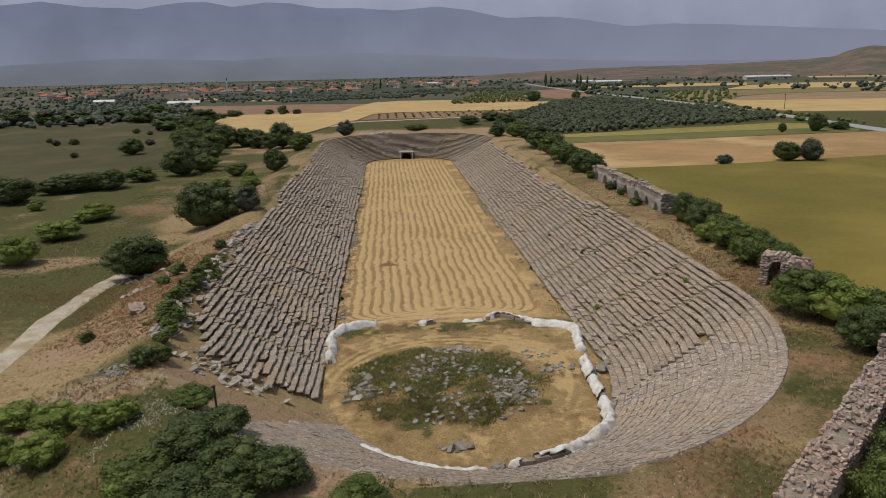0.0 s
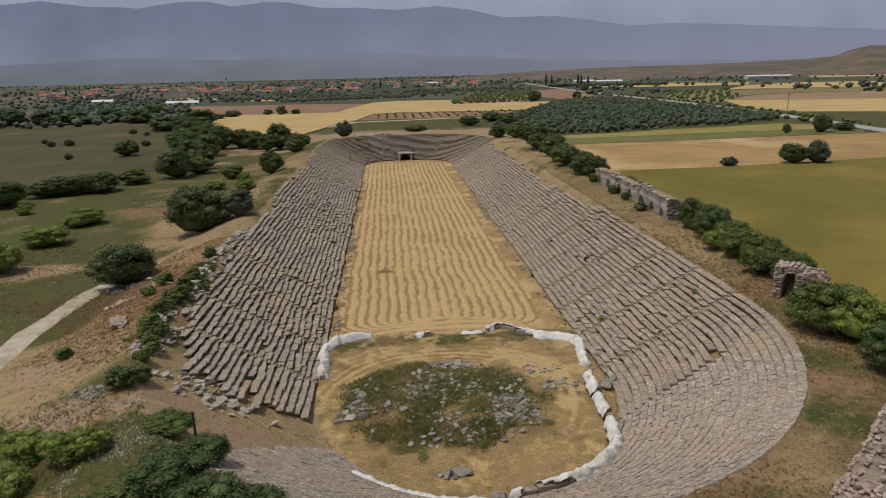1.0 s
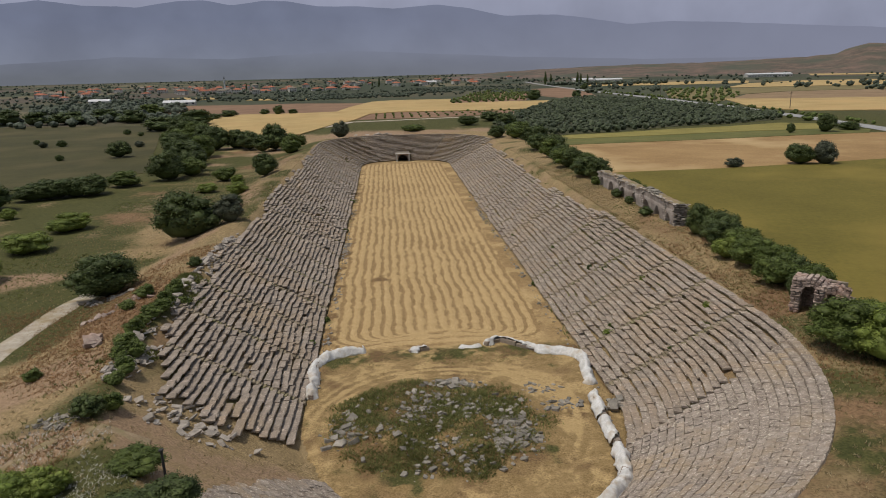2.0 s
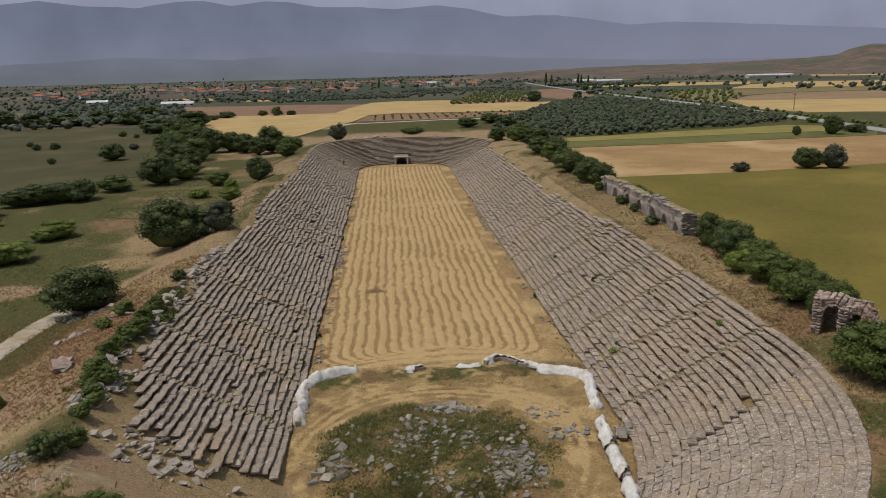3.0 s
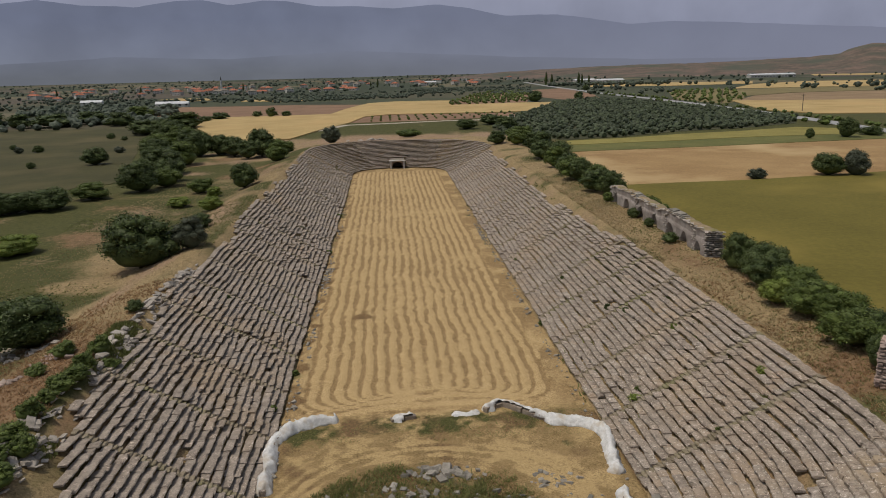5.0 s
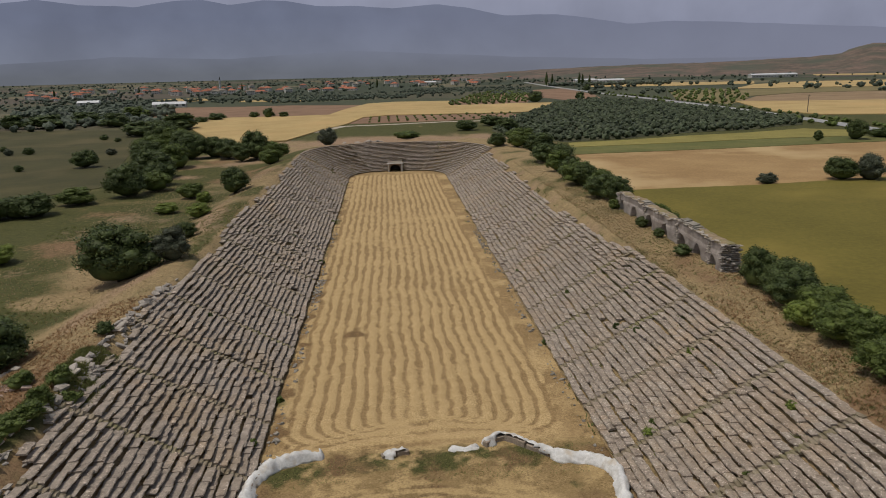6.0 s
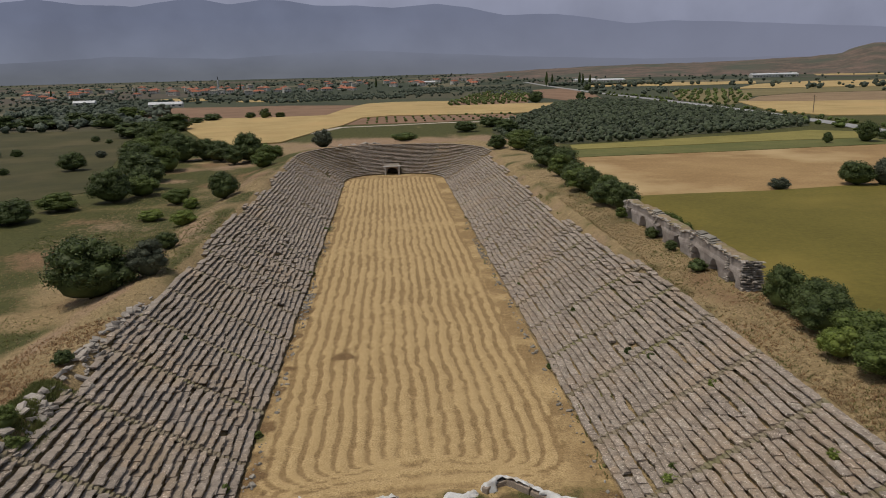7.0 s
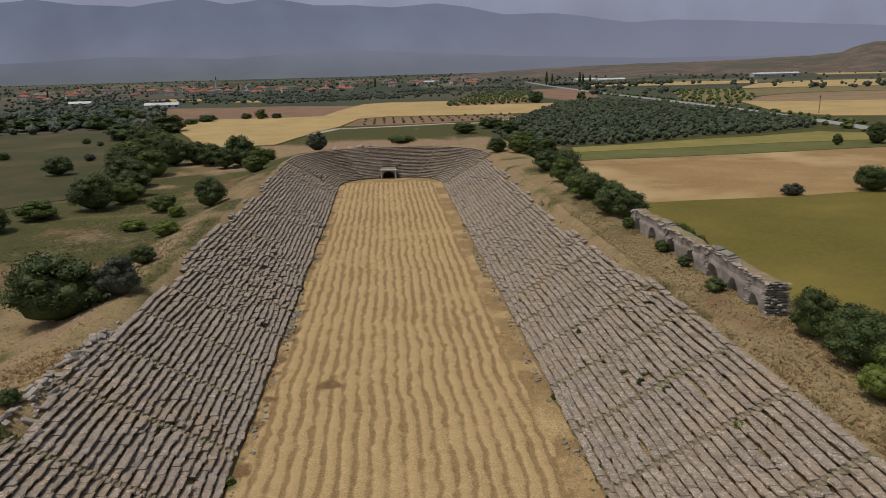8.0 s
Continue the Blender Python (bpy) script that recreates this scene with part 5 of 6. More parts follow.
field("field", "ripe golden wheat field", ((-117.2, 361.1), (-120, 407.5), (-105.9, 428), (-65.8, 418.2), (-40.1, 417.4), (-34.6, 470.8), (-18.4, 567.4), (4.2, 584.2), (52.1, 563), (45.7, 477.7), (88.8, 474.9), (133.7, 461.5), (113.6, 414.3), (85.2, 370.6), (70.6, 368.2), (36.6, 379), (1.3, 390.2), (-16.5, 378.1), (-24.4, 323.5), (-34.4, 293.1), (-45.1, 242.4), (-73.4, 239.3), (-91.9, 293.9)), M_WHEAT, 0.5)
field("field", "reddish brown ploughed field", ((-204.7, 503.5), (-204.1, 563.9), (-192.2, 626.2), (-87.9, 600.3), (-25.3, 549.9), (-18.3, 561.2), (-34.4, 466.7), (-40, 415.3), (-65.4, 414.9), (-105.2, 424.6), (-119.2, 404.4), (-136.7, 416.2), (-190.9, 463.1)), M_BROWNSOIL, 0.1)
field("field", "dull green meadow", ((-245.7, 370.1), (-133.7, 342.6), (-77.1, 131.8), (-103.2, 106.9), (-324.3, 116.6)), M_MEADOW, 0.12)
field("field", "brown vineyard soil strip", ((-23.2, 329.4), (-16.5, 378.1), (1.3, 390.2), (36.3, 376.1), (71.7, 364.3), (74.4, 342.1), (51.3, 330.4), (28.4, 324.7)), M_BROWNSOIL, 0.1)
field("field", "ploughed brown orchard ground", ((44.5, 478.6), (52.3, 549.4), (78, 643.8), (123.3, 797.7), (154.5, 762), (135.2, 612.2), (105, 486.1), (80.5, 477.2)), M_BROWNSOIL, 0.1)
field("field", "bare brown ground beside the road", ((176.1, 812.5), (227.7, 854.5), (191.3, 600.5), (172, 517.5), (139.3, 501.3), (132.7, 579.6)), M_BROWNSOIL, 0.1)
field("field", "wide golden wheat field beyond the road", ((235.2, 418), (270.4, 400.4), (328.5, 386.7), (383.8, 389.7), (271.3, 254.5), (243.1, 267.9), (211.6, 277.8), (203, 314.6)), M_WHEAT, 0.4)
field("field", "brown stubble strip beyond the road", ((286.6, 485.3), (339.1, 519.5), (392.6, 524.3), (483.9, 509.9), (383.8, 389.7), (330.9, 390), (272.5, 403.9), (240.2, 419.7)), M_BROWNSTUB, 0.12)
field("field", "dull olive crop strip beyond the road", ((338.2, 630), (414.8, 650.6), (469.8, 641), (535, 614.5), (488.8, 515.9), (396.7, 530.5), (342.6, 525.5), (274.9, 480.7)), M_OLIVECROP, 0.2)
field("field", "pale yellow field far beyond the road", ((460.4, 820.4), (576.1, 901.5), (683.4, 880.1), (760.2, 841.6), (563.8, 605.8), (475.6, 649.8), (420, 659.6), (355.2, 665)), M_WHEAT, 0.3)
field("field", "thin bright field strip below the red hill", ((970.5, 1542.9), (1198.1, 1596.2), (1377.4, 1583.2), (1069.2, 1212.9), (929.9, 1223), (822.8, 1278.7)), M_WHEAT, 0.3)
field("field", "weedy tan ground between orchard rows", ((279.7, 643.6), (355.2, 665), (283.2, 487.8), (234.8, 408.7), (215.4, 385.1), (213, 463.8)), M_OLIVECROP, 0.1)
field("field", "thin bright field strip in the distance", ((326.8, 1086.6), (447, 1021.3), (542.6, 978.6), (474.8, 848.1), (372.7, 840.8), (268.1, 881)), M_WHEAT, 0.3)
field("field", "pale far field near the village", ((-292.4, 884.1), (-279.4, 927.9), (-234.1, 893.7), (-208.9, 814.7), (-235, 788)), M_WHEAT, 0.3)
field("field", "pale far strip near the village", ((-161, 737.8), (-163, 782), (-94.5, 748), (-86, 696.6)), M_WHEAT, 0.3)


def ribbon(name, label, centre, width, mat, lift, category, drape=True):
    verts, faces = [], []
    pts = []
    for (x0, y0), (x1, y1) in zip(centre, centre[1:]):
        n = max(1, int(math.hypot(x1 - x0, y1 - y0) / 2.0))
        pts += [(x0 + (x1 - x0) * k / n, y0 + (y1 - y0) * k / n) for k in range(n)]
    pts.append(centre[-1])
    cols = 5
    for i, (x, y) in enumerate(pts):
        dx, dy = pts[min(i + 1, len(pts) - 1)][0] - pts[max(i - 1, 0)][0], pts[min(i + 1, len(pts) - 1)][1] - pts[max(i - 1, 0)][1]
        k = math.hypot(dx, dy)
        w = width * (1 + 0.2 * (float(vnoise(x, y, 5, 5)) - 0.5))
        for c in range(cols):
            o = (c / (cols - 1) - 0.5) * w
            px, py = x + dy / k * o, y - dx / k * o
            verts.append((px, py, gz(px, py) + lift - (0.12 if c in (0, cols - 1) else 0)))
    for i in range(len(pts) - 1):
        for c in range(cols - 1):
            q = i * cols + c
            faces.append((q, q + 1, q + cols + 1, q + cols))
    return tagged(mesh_object(name, verts, faces, mat, smooth=True), label, category, kind="structure")


ribbon("road", "pale grey asphalt country road", ((168, 105), (173.4, 136.8), (179.9, 179.9), (183, 207.1), (186.8, 232.8), (189.4, 259.9), (192.4, 291.9), (196.1, 330.4), (199.8, 421), (203.3, 554.2), (210.4, 678.8), (230.8, 931.4), (262, 1300)), 8.5, M_ROAD, 0.30, "road")
ribbon("path", "pale gravel footpath through dry grass", ((-44.9, -53.9), (-45.4, -36.7), (-46.1, -22.1), (-47.0, -10.2), (-46.2, 1.0), (-45.3, 9.6)), 2.7, M_PATH, 0.12, "path")
ribbon("path", "narrow bare earth track below the bank", ((-57.5, -38.4), (-45.8, -39.6), (-36.2, -39.3), (-29.8, -35.9), (-24.0, -34.5)), 1.3, M_EARTH, 0.10, "path")
ribbon("path", "pale field track behind the seats", ((-38.9, 281.4), (-25.5, 313.5), (0.1, 314.1), (27.8, 318.1), (45.9, 314.3), (73.5, 337.2)), 6.0, M_PATH, 0.22, "path")


# ---- grass ----
def grass(name, label, n, region, mat, blade, seed, keep, blades=5, lean=1.5, cat="grass"):
    r = np.random.default_rng(seed)
    x0, x1, y0, y1 = region
    px, py = r.uniform(x0, x1, n * 3), r.uniform(y0, y1, n * 3)
    ok = keep(px, py) > r.random(n * 3)
    px, py = px[ok][:n], py[ok][:n]
    n = len(px)
    z = ground_height(px, py) - 0.03
    px, py, z = np.repeat(px, blades), np.repeat(py, blades), np.repeat(z, blades)
    k = n * blades
    a = r.uniform(0, 2 * math.pi, k)
    h = blade * r.uniform(0.5, 1.3, k)
    w = blade * r.uniform(0.12, 0.26, k)
    bx, by = px + r.normal(0, blade * 0.35, k), py + r.normal(0, blade * 0.35, k)
    tip = np.stack([bx + np.cos(a) * h * lean * r.uniform(0.2, 1, k), by + np.sin(a) * h * lean * r.uniform(0.2, 1, k), z + h], 1)
    c = r.uniform(0, 2 * math.pi, k)
    lo = np.stack([bx - np.cos(c) * w, by - np.sin(c) * w, z], 1)
    hi = np.stack([bx + np.cos(c) * w, by + np.sin(c) * w, z], 1)
    verts = np.stack([lo, hi, tip], 1).reshape(-1, 3)
    ob = mesh_object(name, verts, np.arange(k * 3).reshape(-1, 3), mat)
    return tagged(ob, label, cat, kind="stuff")


def outside(x, y):
    return track_offset(x, y) > RIM + 0.2


grass("dry_grass", "long dry golden grass on the rim and slopes", 14000, (-62, 40, -62, 130), M_DRYGRASS, 0.20, 501, lambda x, y: (outside(x, y) | ((x < -12) & (y < -24))) * np.where(x > 0, 0.9, 0.6))
grass("green_weeds", "patches of green weeds on the slopes", 11000, (-66, 42, -62, 80), M_GREENGRASS, 0.24, 502, lambda x, y: outside(x, y) * np.where(x < 0, 1.5, 0.5) * step(0.5, 0.6, fbm(x, y, 26, 21)))
grass("dry_grass", "tall tan grass on the rim below the ruined wall", 9000, (29, 43, -50, 90), M_TANGRASS, 0.20, 513, lambda x, y: outside(x, y) * (0.35 + step(0.4, 0.6, fbm(x, y, 7, 19))), 5, 2.0)
grass("green_weeds", "tall olive weeds on the rim below the ruined wall", 3500, (29, 43, -50, 60), M_GREENGRASS, 0.18, 514, lambda x, y: outside(x, y) * step(0.5, 0.62, fbm(x, y, 9, 29)), 5, 1.1)
grass("green_weeds", "tall green weeds along the broken rim", 2600, (-32, -28, -23, 4), M_GREENGRASS, 0.36, 515, lambda x, y: step(0.4, 0.55, fbm(x, y, 5, 39)), 5, 0.9)
grass("rusty_grass", "rust-red dry grass near the ruined wall", 5000, (8, 38, -60, 20), M_RUSTGRASS, 0.22, 503, lambda x, y: outside(x, y) * step(0.45, 0.6, fbm(x, y, 13, 53)))
grass("rusty_grass", "rust-red dry weeds on the bare slope", 8000, (-60, -28, -50, 20), M_RUSTGRASS, 0.2, 504, lambda x, y: outside(x, y) * step(0.5, 0.62, fbm(x, y, 17, 51)))
grass("green_weeds", "green and brown weeds among the rubble", 9000, (-13, 10, -34, -12), M_GREENGRASS, 0.34, 505, lambda x, y: step(1.0, 0.5, ((x + 2.5) / 11) ** 2 + ((y + 22.5) / 10) ** 2 + 1.2 * (fbm(x, y, 4.5, 36) - 0.5)) * (0.25 + step(0.4, 0.6, fbm(x, y, 5, 8))))
grass("rusty_grass", "brown dry weeds among the rubble", 4200, (-13, 10, -34, -12), M_RUSTGRASS, 0.26, 506, lambda x, y: step(1.0, 0.5, ((x + 2.5) / 11) ** 2 + ((y + 22.5) / 10) ** 2 + 1.2 * (fbm(x, y, 4.5, 36) - 0.5)) * (0.2 + step(0.4, 0.6, fbm(x, y, 6, 18))))
grass("dry_grass", "short dry grass inside the arena end", 5000, (-19, 14, -39, -3), M_DRYGRASS, 0.16, 507, lambda x, y: (track_offset(x, y) < 1.0) * 0.8)
grass("green_weeds", "green weeds at the foot of the low wall", 900, (-13, 13, -8.5, -3.4), M_GREENGRASS, 0.24, 508, lambda x, y: 0.5 * step(0.45, 0.6, fbm(x, y, 3, 28)))
grass("dry_grass", "dry grass along the foot of the seat rows", 4200, (-15.4, 15.4, -2, 130), M_DRYGRASS, 0.28, 509, lambda x, y: step(13.2, 14.8, np.abs(x)) * 1.0)
grass("green_weeds", "sparse weeds growing between marble seats", 420, (14, 30, -28, 120), M_GREENGRASS, 0.55, 510, lambda x, y: step(0.62, 0.7, fbm(x, y, 4, 38)))
grass("wild_flowers", "white wild flower heads in green grass", 4200, (-48, -22, -54, -34), M_FLOWER, 0.15, 511, lambda x, y: step(0.45, 0.6, fbm(x, y, 6, 48)), 3, 1.5, "flowers")
grass("wild_flowers", "white wild flower heads on the near rim", 350, (6, 16, -60, -52), M_FLOWER, 0.12, 512, lambda x, y: step(0.4, 0.6, fbm(x, y, 4, 58)), 3, 1.5, "flowers")

# ---- a lone post ----
post = tagged(new("post"), "thin dark steel post standing on the bank", "post")
post.matrix_basis = pose(-20.8, -41.3, gz(-20.8, -41.3), 0, -2, 0)
bm = bmesh.new()
bmesh.ops.create_cone(bm, cap_ends=True, segments=10, radius1=0.09, radius2=0.08, depth=2.7, matrix=Matrix.Translation((0, 0, 1.25)))
part("shaft", bm, M_POST, post)
bm = bmesh.new()
add_box(bm, -0.13, 0.13, -0.13, 0.13, 2.58, 2.72, 0.02)
part("cap", bm, M_POST, post)


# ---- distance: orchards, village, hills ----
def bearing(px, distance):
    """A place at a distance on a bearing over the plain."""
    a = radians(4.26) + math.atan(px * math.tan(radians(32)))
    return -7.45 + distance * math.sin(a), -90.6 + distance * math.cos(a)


def orchard(name, label, places, mat, size, seed):
    r = np.random.default_rng(seed)
    stock = []
    for i in range(6):
        bm = bmesh.new()
        bmesh.ops.create_icosphere(bm, subdivisions=2, radius=0.5)
        for v in bm.verts:
            v.co *= 0.72 + 0.5 * noise.noise(v.co * 4.2 + Vector((i * 9.1, 0, 0))) + r.uniform(-0.08, 0.14)
            v.co.z = v.co.z * 0.9 + 0.42
        stock.append((np.array([v.co for v in bm.verts]), np.array([[v.index for v in f.verts] for f in bm.faces])))
        bm.free()
    vs, fs, base = [], [], 0
    for i, (x, y, s) in enumerate(places):
        v, f = stock[int(r.integers(0, 6))]
        a = r.uniform(0, 6.28)
        c, q = math.cos(a), math.sin(a)
        w = v * np.array([s * size, s * size, s * size * r.uniform(0.75, 1.05)])
        vs.append(np.stack([w[:, 0] * c - w[:, 1] * q + x, w[:, 0] * q + w[:, 1] * c + y, w[:, 2] + float(field_z(x, y)) - 0.1], 1))
        fs.append(f + base)
        base += len(v)
    ob = mesh_object(name, np.concatenate(vs), np.concatenate(fs), mat)
    return tagged(ob, label, "trees", kind="stuff")


def inside_poly(x, y, pts):
    c = False
    for (x0, y0), (x1, y1) in zip(pts, pts[1:] + pts[:1]):
        if (y0 > y) != (y1 > y) and x < (x1 - x0) * (y - y0) / (y1 - y0) + x0:
            c = not c
    return c


far_rng = np.random.default_rng(88)
grove = [(62.5, 194.3), (72.8, 196.7), (85.6, 198.1), (112.6, 209), (137.6, 211.9), (171.2, 228.3), (188.3, 260.4), (184.3, 306.6), (182.8, 379.7), (174.5, 467.1), (161.6, 498.2), (122.6, 460.4), (84.1, 365.1), (59.9, 305.9), (43.1, 253.4), (44.8, 217.2)]
spots = []
for gx in np.arange(42, 200, 4.4):
    for gy in np.arange(190, 510, 4.6):
        if inside_poly(gx, gy, grove):
            spots.append((gx + far_rng.normal(0, 0.7), gy + far_rng.normal(0, 0.7), far_rng.uniform(0.8, 1.2)))
orchard("olive_grove", "dense dark olive grove planted in rows", spots, M_LEAF_GROVE, 3.3, 601)
M_GREEN_FLOOR = material("grove_floor", (0.050, 0.056, 0.027), (0.085, 0.082, 0.041), 0.1, 0.95, 0.4)
field("field", "weedy ground below an olive grove", [tuple(q) for q in grove], M_GREEN_FLOOR, 0.08)
spots = []
for gx in np.arange(40, 160, 6.5):
    for gy in np.arange(480, 800, 15.0):
        if inside_poly(gx, gy, [(44.5, 478.6), (52.3, 549.4), (78.0, 643.8), (123.3, 797.7), (154.5, 762.0), (135.2, 612.2), (105.0, 486.1), (80.5, 477.2)]):
            spots.append((gx + far_rng.normal(0, 0.6), gy + far_rng.normal(0, 1.2), far_rng.uniform(0.45, 0.7)))
for row in range(3):
    for k in range(17):
        spots.append((-12 + 5.2 * k, 336 + row * 16 + far_rng.normal(0, 1), far_rng.uniform(0.25, 0.4)))
for gx in np.arange(212, 360, 7.0):
    for gy in np.arange(385, 670, 15.0):
        if inside_poly(gx, gy, [(279.7, 643.6), (355.2, 665.0), (283.2, 487.8), (234.8, 408.7), (215.4, 385.1), (213.0, 463.8)]):
            spots.append((gx + far_rng.normal(0, 0.8), gy + far_rng.normal(0, 1.5), far_rng.uniform(0.4, 0.7)))
orchard("orchard", "young orchard trees in rows on brown soil", spots, M_LEAF_MID, 6.0, 602)


def belt(px0, px1, d0, d1, n, s0, s1, clump):
    out = []
    while len(out) < n:
        p, d = far_rng.uniform(px0, px1), d0 * (d1 / d0) ** far_rng.random()
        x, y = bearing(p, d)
        if float(fbm(x, y, clump, 99)) > 0.5 or far_rng.random() < 0.1:
            out.append((x, y, far_rng.uniform(s0, s1)))
    return out


orchard("far_trees", "dark tree belts between the far fields", belt(-1.1, -0.55, 480, 760, 420, 0.7, 1.5, 50) + belt(-0.35, 0.2, 760, 1100, 900, 0.5, 0.8, 70) + belt(-1.1, -0.3, 800, 1200, 450, 0.5, 1.1, 80), M_FARLEAF, 5.6, 603)
orchard("far_trees", "dark trees around the far village", belt(-1.1, 0.3, 1150, 2000, 520, 0.5, 1.3, 90) + belt(-1.1, 1.1, 2000, 3400, 500, 0.7, 1.5, 200), M_FARLEAF, 6.4, 604)
orchard("far_trees", "scattered trees on the dry plain beyond the road", belt(0.3, 1.15, 700, 2000, 300, 0.5, 1.3, 90) + belt(0.24, 0.5, 1080, 1160, 150, 0.9, 1.3, 400), M_FARLEAF, 6.4, 605)
verge = []
for q in far_rng.uniform(190, 640, 150):
    side = 8.5 if far_rng.random() < 0.7 else -7.5
    verge.append((float(np.interp(q, [180, 207, 260, 330, 421, 554, 679], [179.9, 183, 189.4, 196.1, 199.8, 203.3, 210.4])) + side + far_rng.normal(0, 1.2), q, far_rng.uniform(0.25, 0.7)))
orchard("roadside_bushes", "low dark bushes lining the country road", verge, M_LEAF_MID, 4.6, 606)


def cypress(px, d, h):
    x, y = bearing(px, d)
    root = tagged(new("cypress"), "slim dark cypress tree near the village", "tree", "cypresses")
    root.location = (x, y, float(field_z(x, y)))
    shared("crown", FAR_CROWNS[0][0], Matrix.Diagonal((h * 0.24, h * 0.24, h, 1)), root)
    shared("trunk", TRUNKS[0], Matrix.Diagonal((h * 0.3, h * 0.3, h * 0.4, 1)), root)


for px, d, h in ((0.233, 1100, 24), (0.245, 1110, 20), (0.303, 1080, 22), (0.31, 1085, 20), (0.325, 1090, 18), (-0.13, 1300, 20), (-0.42, 1350, 17), (-0.64, 1300, 16), (-0.82, 1250, 16), (-0.145, 1320, 14)):
    cypress(px, d, h)


def house(width, depth, storeys, roof_mat, label):
    """A small hip-roofed house with a door, windows and a chimney, at the origin."""
    root = tagged(new("house"), label, "house", "village houses")
    h = 3.0 * storeys
    bm = bmesh.new()
    add_box(bm, -width / 2, width / 2, -depth / 2, depth / 2, -0.3, h)
    part("wall", bm, M_WALLPAINT, root)
    bm = bmesh.new()
    e = 0.5
    lo = [bm.verts.new(q) for q in ((-width / 2 - e, -depth / 2 - e, h), (width / 2 + e, -depth / 2 - e, h), (width / 2 + e, depth / 2 + e, h), (-width / 2 - e, depth / 2 + e, h))]
    k = max(0.5, width / 2 - depth / 2)
    r0, r1 = bm.verts.new((-k, 0, h + depth * 0.27)), bm.verts.new((k, 0, h + depth * 0.27))
    for f in ((lo[0], lo[1], r1, r0), (lo[2], lo[3], r0, r1), (lo[1], lo[2], r1), (lo[3], lo[0], r0), (lo[3], lo[2], lo[1], lo[0])):
        bm.faces.new(f)
    roof = part("roof", bm, roof_mat, root, "hipped clay tile roof")
    bm = bmesh.new()
    add_box(bm, k - 0.4, k + 0.4, -0.4, 0.4, h, h + depth * 0.27 + 1.1)
    part("chimney", bm, M_WALLPAINT, roof)
    for s in range(storeys):
        for q in np.arange(-width / 2 + 1.6, width / 2 - 0.8, 2.7):
            bm = bmesh.new()
            add_box(bm, q - 0.5, q + 0.5, -depth / 2 - 0.06, -depth / 2 + 0.02, 3.0 * s + 0.95, 3.0 * s + 2.3)
            part("window", bm, M_GLASSDARK, root)
    bm = bmesh.new()
    add_box(bm, -0.3, 0.7, -depth / 2 - 0.09, -depth / 2 + 0.02, 0, 2.1)
    part("door", bm, M_POLE, root)
    return root


TYPES = [house(11, 8.5, 1, M_TILE, "low village house with red hipped tile roof"), house(13, 10, 2, M_TILE, "two-storey village house with red tile roof"), house(19, 10, 1, M_TILE, "long low house with a bright red tile roof"), house(12, 9, 2, M_MORTAR, "two-storey village house with dull brown roof")]
homes = [(far_rng.uniform(-0.88, -0.32), far_rng.uniform(1130, 1750)) for _ in range(58)] + [(far_rng.uniform(-0.30, 0.16), far_rng.uniform(1300, 1900)) for _ in range(30)]
long_homes = [(-0.265, 1230), (-0.235, 1250), (-0.185, 1215), (-0.20, 1260), (-0.335, 1270), (0.075, 1330)]
for i, (px, d) in enumerate(homes + long_homes):
    kind = TYPES[2] if i >= len(homes) else TYPES[(0, 1, 0, 3, 1)[i % 5]]
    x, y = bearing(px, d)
    turn = pose(x, y, float(field_z(x, y)), 0, 0, float(far_rng.uniform(-35, 35)))
    copy_thing(kind, turn)
for i, kind in enumerate(TYPES):
    x, y = bearing(-0.5 + 0.06 * i, 1210)
    kind.matrix_basis = pose(x, y, float(field_z(x, y)), 0, 0, 10 * i)

x, y = bearing(-0.467, 1400)
minaret = tagged(new("minaret"), "slim white mosque minaret rising over the village", "minaret")
minaret.location = (x, y, float(field_z(x, y)))
for nm, r0, r1, z0, z1, mt in (("shaft", 1.5, 1.3, 0, 21, M_METALROOF), ("balcony", 2.1, 2.1, 16, 17, M_METALROOF), ("spire", 1.4, 0.1, 21, 27, M_POST)):
    bm = bmesh.new()
    bmesh.ops.create_cone(bm, cap_ends=True, segments=12, radius1=r0, radius2=r1, depth=z1 - z0, matrix=Matrix.Translation((0, 0, (z0 + z1) / 2)))
    part(nm, bm, mt, minaret)


def shed(px, d, w, dep, h):
    x, y = bearing(px, d)
    root = tagged(new("shed"), "long pale shed with a low metal roof", "shed", "farm sheds")
    root.matrix_basis = pose(x, y, float(field_z(x, y)), 0, 0, 4)
    bm = bmesh.new()
    add_box(bm, -w / 2, w / 2, -dep / 2, dep / 2, -0.2, h)
    part("wall", bm, M_WALLPAINT, root)
    bm = bmesh.new()
    q = [bm.verts.new(v) for v in ((-w / 2 - 0.4, -dep / 2 - 0.4, h), (w / 2 + 0.4, -dep / 2 - 0.4, h), (w / 2 + 0.4, dep / 2 + 0.4, h), (-w / 2 - 0.4, dep / 2 + 0.4, h), (-w / 2 - 0.4, 0, h + 2.2), (w / 2 + 0.4, 0, h + 2.2))]
    for f in ((0, 1, 5, 4), (2, 3, 4, 5), (3, 0, 4), (1, 2, 5), (3, 2, 1, 0)):
        bm.faces.new([q[i] for i in f])
    part("roof", bm, M_METALROOF, root)
    for k in np.arange(-w / 2 + 3, w / 2 - 2, 6):
        bm = bmesh.new()
        add_box(bm, k, k + 2.4, -dep / 2 - 0.07, -dep / 2 + 0.02, 1.2, 2.6)
        part("window", bm, M_GLASSDARK, root)


